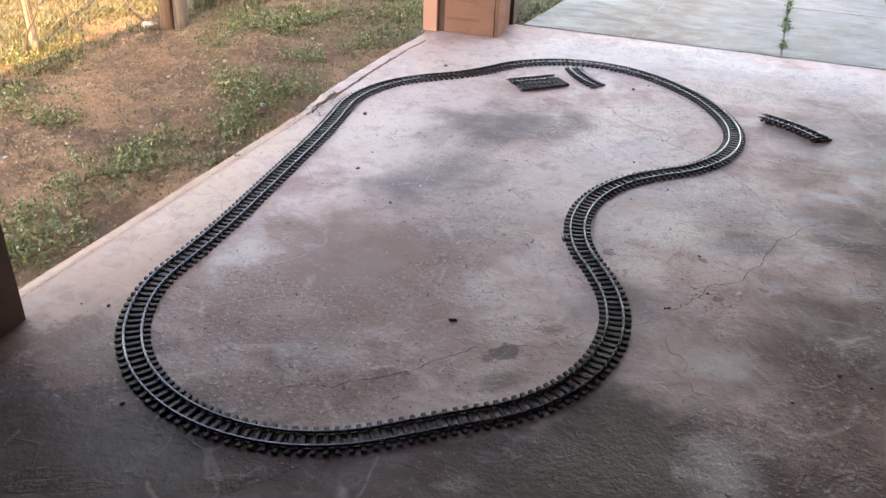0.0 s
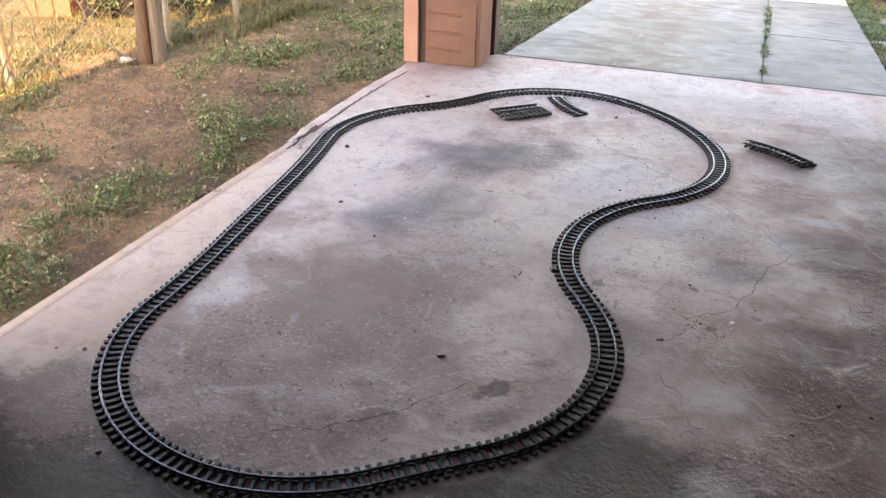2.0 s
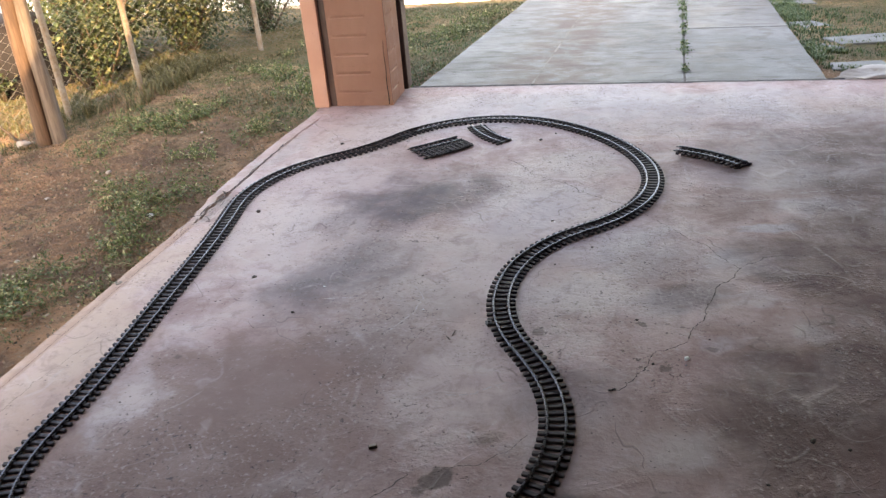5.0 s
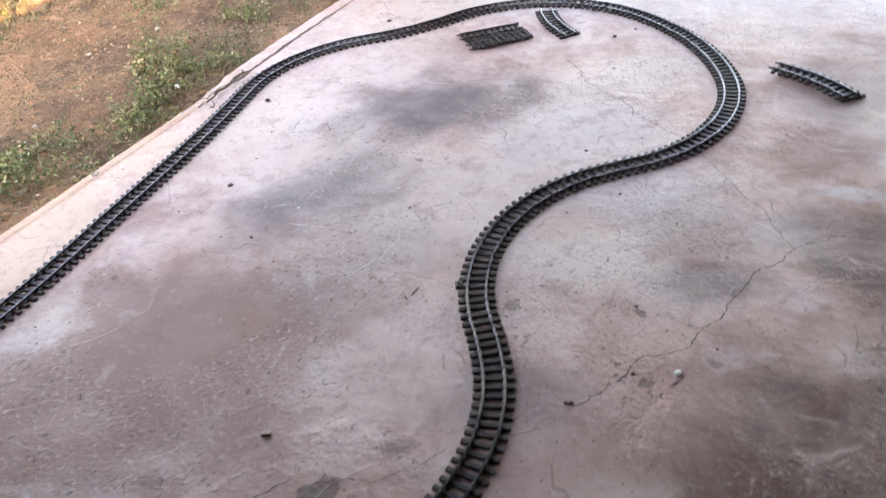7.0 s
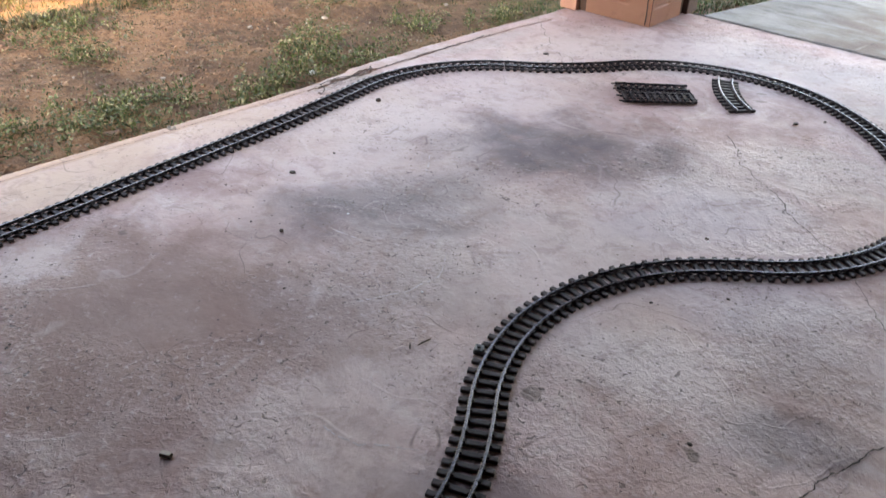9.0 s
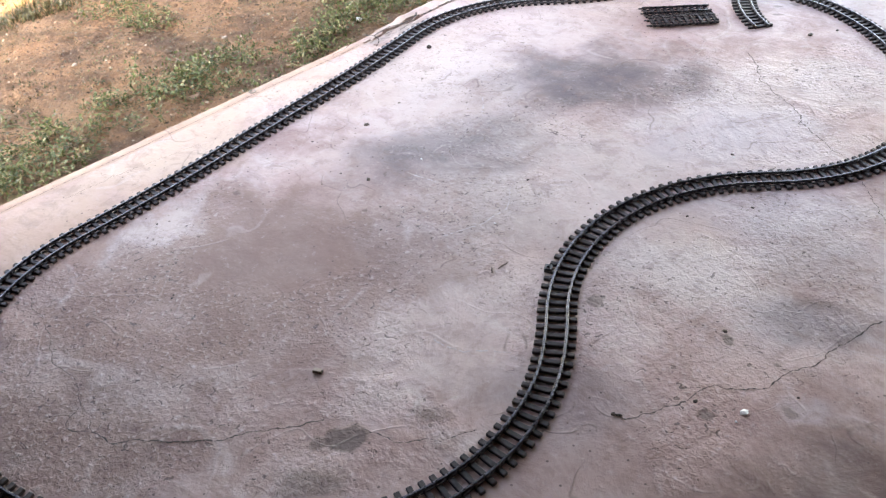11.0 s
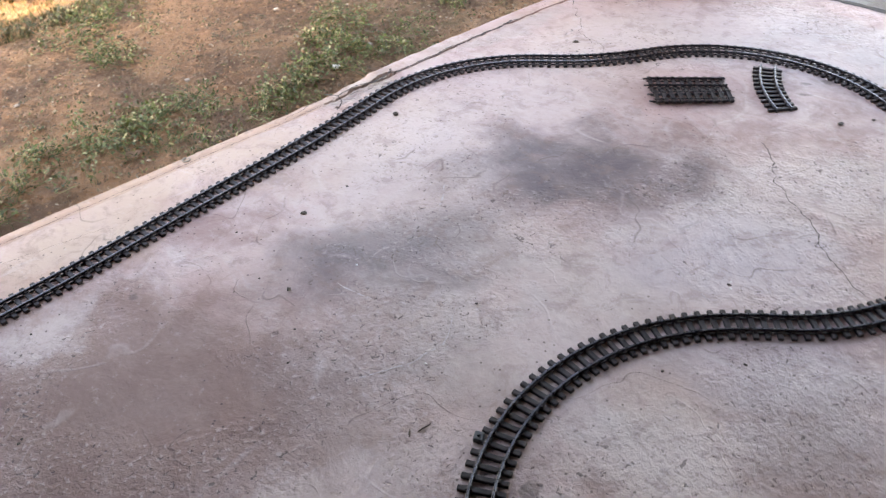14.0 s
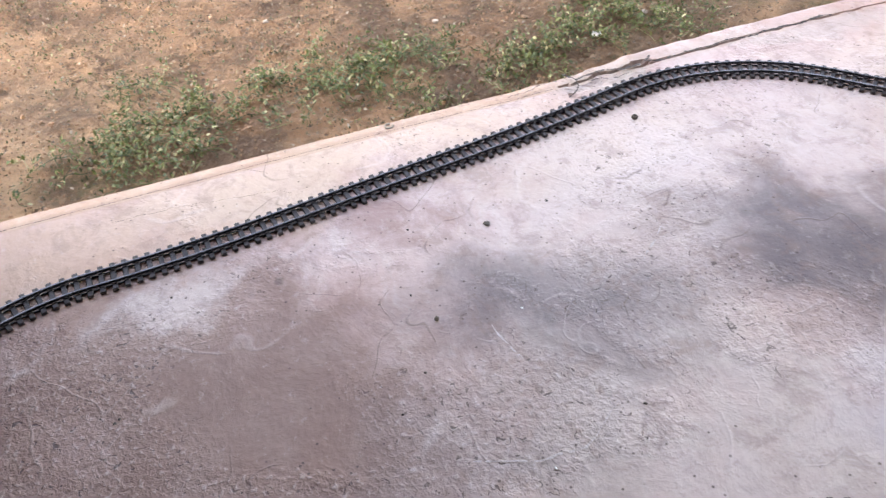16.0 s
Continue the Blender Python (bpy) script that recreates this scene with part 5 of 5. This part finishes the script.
def grass_field(name, count, region, height, seed, label, material):
    """Thin bent blades in tufts."""
    rng = random.Random(seed)
    verts, faces = [], []
    made = 0
    while made < count:
        x, y = rng.uniform(region[0], region[1]), rng.uniform(region[2], region[3])
        d = noise.noise(Vector((x * 1.1, y * 1.1, seed))) + 0.5 * noise.noise(Vector((x * 4, y * 4, seed)))
        made += 1
        if rng.random() > 0.30 + 1.1 * d or on_drive(x, y) or (x > edge_x(min(max(y, 1), 5.2)) - 0.04 and y < front_y(x) + 0.03):
            continue
        for _ in range(rng.randint(3, 7)):
            px, py = x + rng.gauss(0, 0.018), y + rng.gauss(0, 0.018)
            z = ground_z(px, py) - 0.004
            a, h = rng.uniform(0, 6.283), height * rng.uniform(0.4, 1.3)
            lean = h * rng.uniform(0.2, 1.1)
            w = 0.0022 + 0.0012 * rng.random()
            dx, dy = math.cos(a), math.sin(a)
            b = len(verts)
            verts += [(px - dy * w, py + dx * w, z), (px + dy * w, py - dx * w, z), (px + dx * lean * 0.35 - dy * w, py + dy * lean * 0.35 + dx * w, z + h * 0.6),
                      (px + dx * lean * 0.35 + dy * w, py + dy * lean * 0.35 - dx * w, z + h * 0.6), (px + dx * lean, py + dy * lean, z + h * 0.85)]
            faces += [(b, b + 1, b + 3, b + 2), (b + 2, b + 3, b + 4)]
    return tagged(raw(name, verts, faces, material), label, "grass", kind="stuff")


grass_field("grass", 4500, (-3.5, -1.6, 1.2, 5.2), 0.014, 21, "sparse short grass on the bare yard", GRASS)
grass_field("grass", 15000, (-3.4, -0.7, 4.9, 9.4), 0.026, 22, "patchy short grass beyond the pillar", GRASS)
grass_field("grass", 9000, (-2.3, -0.7, 5.1, 9.4), 0.024, 27, "green grass between the pillar and the driveway", GREEN)
grass_field("grass", 15000, (1.3, 3.6, 5.1, 10.5), 0.030, 23, "short green grass beside the driveway", GREEN)
grass_field("grass", 26000, (-6.2, -3.3, 2.5, 7.0), 0.040, 24, "dry sunlit grass beyond the fence", GRASS)
grass_field("grass", 1800, (-3.6, -3.0, 4.8, 6.8), 0.11, 25, "tall dry grass along the foot of the fence", GRASS)


grass_field('grass', 11000, (1.36, 1.62, 5.2, 9.5), 0.035, 26, 'green grass strip along the driveway edge', GREEN)


def make_joint_weeds():
    """Weeds growing from the driveway's open joint."""
    rng = random.Random(77)
    for y, s in ((5.55, 0.05), (6.15, 0.09), (6.42, 0.06), (6.9, 0.05), (7.25, 0.06), (7.7, 0.07), (8.15, 0.07), (8.5, 0.10)):
        x = skew(0.592, y)
        w = thing("joint_weed", pose(x, y, drive_z(y) - 0.02), "small green weed tuft growing from the driveway joint", "weed", "weeds in the joint")

        def place(g, s=s):
            return (g.gauss(0.004, s * 0.20), g.gauss(0, s * 0.9), 0.02 + g.uniform(0.0, 0.25 * s))

        verts, faces = leaf_cloud(int(30 + s * 800), place, 0.020, rng, 0.5)
        raw("leaves", verts, faces, GREEN, w)


make_joint_weeds()


def make_litter():
    rng = random.Random(5)

    def place(g):
        x, y = g.uniform(-3.5, -1.56), g.uniform(1.2, 6.5)
        return (x, y, ground_z(x, y) + 0.004)

    verts, faces = leaf_cloud(9000, place, 0.015, rng, 0.3)
    tagged(raw("leaf_litter", verts, faces, DRYLEAF), "scattered dry leaf litter on the earth", "litter", kind="stuff")
    def sprout(g):
        x, y = g.uniform(-3.6, -1.57), g.uniform(1.2, 6.6)
        d = noise.noise(Vector((x * 1.6, y * 1.6, 31))) + 0.7 * noise.noise(Vector((x * 6, y * 6, 8)))
        if d < g.uniform(-0.05, 0.60):
            return None
        return (x, y, ground_z(x, y) + g.uniform(0.002, 0.012))

    verts, faces = leaf_cloud(16000, sprout, 0.014, rng, 0.6, 0.7)
    tagged(raw("ground_cover", verts, faces, WEED), "thin creeping weeds scattered over the earth", "weeds", kind="stuff")
    verts, faces = [], []
    for _ in range(15000):
        x, y = rng.uniform(-3.5, -1.56), rng.uniform(1.2, 6.0)
        if noise.noise(Vector((x * 2.1, y * 2.1, 5))) < rng.uniform(-0.5, 0.35):
            continue
        s = rng.uniform(0.0022, 0.0065) * (2.0 if rng.random() < 0.08 else 1)
        z = ground_z(x, y)
        b = len(verts)
        t = rng.uniform(0, 6.28)
        ring = [(x + s * rng.uniform(0.7, 1.2) * math.cos(t + k * 1.571), y + s * rng.uniform(0.7, 1.2) * math.sin(t + k * 1.571), z - 0.002) for k in range(4)]
        top = [(x + (p[0] - x) * 0.55, y + (p[1] - y) * 0.55, z + s * rng.uniform(0.5, 0.9)) for p in ring]
        verts += ring + top
        faces += [(b + k, b + (k + 1) % 4, b + 4 + (k + 1) % 4, b + 4 + k) for k in range(4)] + [(b + 4, b + 5, b + 6, b + 7)]
    tagged(raw("earth_clods", verts, faces, CLOD), "loose small earth clods and pebbles", "clods", kind="stuff")


make_litter()

# single stones and scraps on the yard
for k, (x, y, s, material, what) in enumerate([(-1.93, 3.66, 0.019, BONEWHITE, "small white scrap"), (-2.0, 3.9, 0.016, PALEBIT, "small pale stone"), (-3.42, 4.66, 0.050, PALEBIT, "pale tan stone"),
                                               (-2.55, 4.25, 0.018, PALEBIT, "small pale stone"), (-2.3, 4.9, 0.015, PALEBIT, "small pale stone"), (-2.35, 3.2, 0.014, PALEBIT, "small pale stone"),
                                               (-2.7, 3.9, 0.016, PALEBIT, "small pale stone"), (-2.62, 2.6, 0.013, PALEBIT, "small pale stone")]):
    ob = part("stone", blob(s * 0.85, k + 1, 3, 0.45, 0.55), material, smooth=True, m=pose(x, y, ground_z(x, y) - 0.2 * s, 0, 0, 37 * k))
    tagged(ob, what + " on the bare earth", "stone", "stones in the yard")

# stepping stones beside the driveway
for k, (x, y, w, d, r) in enumerate([(1.60, 5.75, 0.30, 0.24, 10), (1.50, 6.40, 0.26, 0.24, 30), (1.86, 6.65, 0.50, 0.30, 15), (1.56, 7.40, 0.22, 0.34, 20), (1.60, 8.60, 0.36, 0.24, 5), (1.48, 8.0, 0.18, 0.2, 40)]):
    bm = box(-w / 2, w / 2, -d / 2, d / 2, -0.05, 0.006, 0.010, segments=2)
    for v in bm.verts:
        v.co.x += 0.09 * noise.noise(Vector((v.co.x * 5, v.co.y * 5, k)))
        v.co.y += 0.09 * noise.noise(Vector((v.co.y * 5, v.co.x * 5, k + 9)))
    ob = part("stepping_stone", bm, STONE, m=pose(x, y, ground_z(x, y) + 0.004, -3.5, 0, r))
    tagged(ob, "flat pale concrete paving piece sunk in the grass", "paving stone", "stepping stones")
rub = part("rubble_edge", blob(0.10, 31, 3, 0.6, 0.5), EDGE, m=Matrix.Diagonal((2.4, 1.0, 1.0, 1.0)))
rub.matrix_basis = pose(1.66, front_y(1.66) + 0.10, -0.07) @ Matrix.Diagonal((2.4, 1.0, 1.0, 1.0))
tagged(rub, "rough lump of pale broken concrete at the slab's edge", "rubble")


# ---- the parked car ----
def rim_mesh(cx, cz, y, face):
    """A dished alloy face with large and small openings between its spokes."""
    bm = bmesh.new()
    radii, around = [0.012 + 0.0118 * k for k in range(21)], 112
    rows = []
    for r in radii:
        out = y + face * (0.072 - 0.020 * (1 - (r / 0.25) ** 2) + (0.010 if r > 0.235 else 0.0))
        rows.append([bm.verts.new((cx + r * math.cos(2 * math.pi * k / around), out, cz + r * math.sin(2 * math.pi * k / around))) for k in range(around)])

    def hole(r, a):
        for k in range(7):
            for centre, turn, long, wide in ((0.165, 0.0, 0.044, 0.034), (0.205, 0.5, 0.020, 0.018), (0.072, 0.5, 0.013, 0.012)):
                d = (a - 2 * math.pi * (k + turn) / 7 + math.pi) % (2 * math.pi) - math.pi
                if ((r - centre) / long) ** 2 + (d * r / (wide * (0.6 + 0.4 * r / centre))) ** 2 < 1:
                    return True
        return False

    for i in range(len(radii) - 1):
        for k in range(around):
            if not hole((radii[i] + radii[i + 1]) / 2, 2 * math.pi * (k + 0.5) / around):
                bm.faces.new((rows[i][k], rows[i][(k + 1) % around], rows[i + 1][(k + 1) % around], rows[i + 1][k]))
    cap = bm.verts.new((cx, y + face * 0.052, cz))
    for k in range(around):
        bm.faces.new((cap, rows[0][(k + 1) % around], rows[0][k]))
    bmesh.ops.delete(bm, geom=[v for v in bm.verts if not v.link_faces], context="VERTS")
    bmesh.ops.recalc_face_normals(bm, faces=bm.faces[:])
    bmesh.ops.solidify(bm, geom=bm.faces[:], thickness=0.012 * face)
    return bm


def make_car():
    gz = ground_z(1.75, 10.6) - 0.01
    car = thing("car", pose(1.462, 10.79, gz, 0, 0, -42.0) @ Matrix.Scale(0.85, 4), "red saloon car with silver alloy wheels, parked on the grass", "car")
    L, W = 4.4, 1.72
    wheels = ((0.36, 0.335), (2.98, 0.335))
    outline = []
    for cx, r in wheels:
        outline += [(cx + 0.385 * math.cos(a), 0.33 + 0.385 * math.sin(a)) for a in [math.pi * (1.08 - 1.16 * k / 12) for k in range(13)]]
    lower = [(-0.42, 0.66), (-0.06, 0.58)] + outline[:13] + [(0.95, 0.19), (2.4, 0.19)] + outline[13:] + [(3.85, 0.28), (3.92, 0.45)]
    upper = [(3.90, 0.62), (3.72, 0.78), (2.95, 0.92), (2.55, 1.18), (2.25, 1.36), (1.3, 1.40), (0.75, 1.34), (0.25, 1.02), (-0.32, 0.94), (-0.46, 0.72)]
    bm = bmesh.new()
    poly = lower + upper

    def width(z):
        return W / 2 * (1.0 - 0.04 * abs(z - 0.6) - 0.26 * max(0.0, z - 0.9))

    a = [bm.verts.new((x, W / 2 - width(z), z)) for x, z in poly]
    b = [bm.verts.new((x, W / 2 + width(z), z)) for x, z in poly]
    n = len(poly)
    bm.faces.new(a)
    bm.faces.new(b[::-1])
    for k in range(n):
        bm.faces.new((a[k], b[k], b[(k + 1) % n], a[(k + 1) % n]))
    bmesh.ops.recalc_face_normals(bm, faces=bm.faces[:])
    bmesh.ops.bevel(bm, geom=[e for e in bm.edges if abs(e.verts[0].co.y - e.verts[1].co.y) < 0.3], offset=0.018, segments=2, affect="EDGES")
    part("body", bm, CARPAINT, car)
    part("underside", box(0.80, 3.6, 0.20, W - 0.20, 0.17, 0.42, 0.02), BLACKTRIM, car)
    part("sill_trim", box(0.80, 2.55, -0.006, 0.03, 0.195, 0.27, 0.006), BLACKTRIM, car)
    for x0, x1, x2, x3 in ((0.55, 0.92, 1.32, 1.36), (1.42, 1.46, 2.16, 2.44)):
        bm = bmesh.new()
        vs = [bm.verts.new(v) for v in ((x0, 0.02, 0.98), (x3, 0.02, 0.98), (x2, 0.098, 1.30), (x1, 0.098, 1.30))]
        bm.faces.new(vs)
        bmesh.ops.solidify(bm, geom=bm.faces[:], thickness=0.012)
        part("side_window", bm, GLASS, car)
    for x in (1.02, 2.02):
        part("door_handle", box(x - 0.08, x + 0.08, -0.022, 0.006, 0.80, 0.83, 0.006), BLACKTRIM, car)
    part("tail_lamp", box(-0.475, -0.40, 0.06, 0.36, 0.66, 0.84, 0.012), LAMPGLASS, car)
    part("bumper", box(-0.50, -0.38, 0.05, W - 0.05, 0.60, 0.76, 0.03, segments=2), CARPAINT, car)
    for cx, cz in wheels:
        for y, face in ((0.10, -1), (W - 0.10, 1)):
            w = part("wheel", tube([(cx, y - 0.02, cz), (cx, y + 0.02, cz)], 0.243, 32), BLACKTRIM, car)
            bm = bmesh.new()
            prof = [(0.246, -0.085), (0.292, -0.100), (0.324, -0.080), (0.335, -0.055), (0.335, 0.055), (0.324, 0.080), (0.292, 0.100), (0.246, 0.085)]
            rings = [[bm.verts.new((cx + r * math.cos(t * math.pi / 24), y + o, cz + r * math.sin(t * math.pi / 24))) for r, o in prof] for t in range(48)]
            for k in range(48):
                p, q = rings[k], rings[(k + 1) % 48]
                for j in range(len(prof)):
                    bm.faces.new((p[j], p[(j + 1) % len(prof)], q[(j + 1) % len(prof)], q[j]))
            bmesh.ops.recalc_face_normals(bm, faces=bm.faces[:])
            part("tyre", bm, RUBBER, w)
            bm = rim_mesh(cx, cz, y, face)
            bmesh.ops.recalc_face_normals(bm, faces=bm.faces[:])
            part("rim", bm, ALLOY, w, "silver alloy rim with dark openings")
    return car


make_car()

# ---- bits lying on the slab ----
BITS = [(-0.748, 1.902, 0.006, "dark"), (-0.966, 2.802, 0.0120, "dark"), (-0.727, 2.576, 0.0105, "dark"),
        (0.389, 2.635, 0.0085, "dark"), (0.336, 2.274, 0.008, "dark"), (-0.102, 4.240, 0.013, "dark"), (-0.04, 4.33, 0.009, "dark"), (0.052, 3.332, 0.007, "dark"),
        (-1.102, 4.175, 0.015, "dark"), (-0.740, 1.892, 0.006, "dark"), (-0.521, 2.423, 0.006, "dark"), (-0.60, 2.50, 0.005, "dark"), (0.532, 2.440, 0.0125, "white"),
        (0.53, 2.41, 0.005, "white"), (-0.679, 2.756, 0.005, "white"), (0.062, 3.322, 0.006, "white"), (0.050, 3.345, 0.004, "white"), (-0.292, 2.637, 0.004, "white"),
        (0.325, 2.27, 0.007, "dark"), (0.439, 2.408, 0.009, "dark"), (-1.05, 2.05, 0.006, "dark"), (-1.18, 2.15, 0.008, "dark"), (-1.03, 2.62, 0.006, "dark"), (-0.82, 2.55, 0.005, "dark"),
        (-0.98, 2.97, 0.006, "dark"), (0.82, 2.12, 0.012, "dark"), (0.90, 2.10, 0.008, "dark"), (0.70, 1.95, 0.007, "dark"), (-0.35, 2.86, 0.006, "dark"), (-1.22, 1.62, 0.010, "dark"),
        (-1.30, 1.60, 0.007, "dark"), (-0.90, 1.28, 0.010, "dark"), (0.10, 2.98, 0.006, "dark"), (0.22, 3.12, 0.007, "dark"), (0.30, 3.45, 0.006, "dark"), (0.60, 2.55, 0.005, "dark")]
for k, (x, y, s, tone) in enumerate(BITS):
    bm = blob(s * 0.62, k + 3, 1, 0.7, 0.55)
    for v in bm.verts:
        v.co.x *= 1.0 + 0.5 * ((k * 37) % 10) / 10
    ob = part("debris", bm, DARKBIT if tone == "dark" else BONEWHITE, m=pose(x, y, slab_z(x, y), 0, 0, 53 * k))
    tagged(ob, "dark dry crumb lying on the concrete" if tone == "dark" else "small white chip lying on the concrete", "debris", "bits on the slab")

for k, (x, y, a, n) in enumerate([(-0.160, 2.508, 80, 0.034), (-0.172, 2.478, 130, 0.020)]):
    bm = tube([(-n / 2, 0, 0.002), (-n / 6, 0.001, 0.0030), (n / 5, 0.001, 0.003), (n / 2, 0.002, 0.002)], [0.0012, 0.002, 0.0018, 0.001], 6)
    ob = part("twig", bm, TWIG, m=pose(x, y, 0.0, 0, 0, a))
    tagged(ob, "tiny broken dry twig on the concrete", "twig", "twigs on the slab")


def ring_mesh(radius, thick, sweep=1.0, tall=1.0):
    """An upright-sided ring, or an open part of one, standing on z = 0."""
    bm = bmesh.new()
    n = 20
    rings = []
    for k in range(n + 1):
        a = 2 * math.pi * sweep * k / n
        w = 1 + 0.10 * noise.noise(Vector((k * 0.7, radius * 90, 0)))
        rings.append([bm.verts.new(((radius * w + thick * math.cos(b)) * math.cos(a), (radius * w + thick * math.cos(b)) * math.sin(a), thick * tall * (1 + math.sin(b)))) for b in (0, 1.05, 2.09, 3.14, 4.19, 5.24)])
    for p, q in zip(rings, rings[1:]):
        for j in range(6):
            bm.faces.new((p[j], q[j], q[(j + 1) % 6], p[(j + 1) % 6]))
    bm.faces.new(rings[0])
    bm.faces.new(rings[-1][::-1])
    bmesh.ops.recalc_face_normals(bm, faces=bm.faces[:])
    return bm


tagged(part("nut", ring_mesh(0.0058, 0.0036, 1.0, 1.3), DARKBIT, m=pose(-1.193, 3.350, 0.0, 0, 0, 20), smooth=True), "small dark rusty nut lying on the concrete", "nut")
tagged(part("metal_ring", ring_mesh(0.0110, 0.0034, 0.86, 0.9), RUSTPIPE, m=pose(-1.481, 2.728, slab_z(-1.481, 2.728) - 0.001, 0, 0, 150), smooth=True), "bent grey metal ring stuck on the slab's edge", "ring")

chip = thing("wood_chip", pose(-0.256, 1.957, 0.0, 0, 0, 24), "short dark chip with a paler upper face on the concrete", "chip")
part("body", box(-0.0110, 0.0110, -0.0055, 0.0055, 0.0, 0.0075, 0.0012), DARKBIT, chip)
# the chip's top sheen, laid on as a thin pale plate
part("upper_face", box(-0.0098, 0.0098, -0.0044, 0.0044, 0.0076, 0.0090, 0.0005), PALEBIT, chip, "pale upper face with the sheen painted in")


def fallen_leaf(x, y, length, wide, turn, seed):
    """A dry curled leaf with a midrib fold, resting on the earth."""
    bm = bmesh.new()
    rows = []
    n = 10
    for k in range(n + 1):
        t = k / n
        w = wide * math.sin(math.pi * min(1.0, t * 0.96 + 0.03)) ** 0.8
        lift = 0.006 + 0.012 * (2 * t - 1) ** 2
        row = []
        for c in (-1.0, -0.5, 0.0, 0.5, 1.0):
            z = lift + 0.010 * abs(c) ** 1.5 + 0.003 * noise.noise(Vector((t * 6, c * 2, seed)))
            row.append(bm.verts.new((length * (t - 0.5), w * c * (1 + 0.12 * noise.noise(Vector((t * 9, c, seed + 3)))), z)))
        rows.append(row)
    for a, b in zip(rows, rows[1:]):
        for c in range(4):
            bm.faces.new((a[c], a[c + 1], b[c + 1], b[c]))
    bmesh.ops.solidify(bm, geom=bm.faces[:], thickness=0.0008)
    ob = part("fallen_leaf", bm, PALELEAF, m=pose(x, y, ground_z(x, y) + 0.004, 6, -4, turn), smooth=True)
    return tagged(ob, "dry pinkish-tan curled leaf lying on the earth", "leaf", "fallen leaves")


fallen_leaf(-1.939, 2.744, 0.062, 0.017, 62, 1)
fallen_leaf(-2.01, 2.30, 0.045, 0.012, 20, 2)
fallen_leaf(-2.16, 2.52, 0.040, 0.010, 130, 3)
fallen_leaf(-2.42, 2.05, 0.046, 0.012, 80, 4)
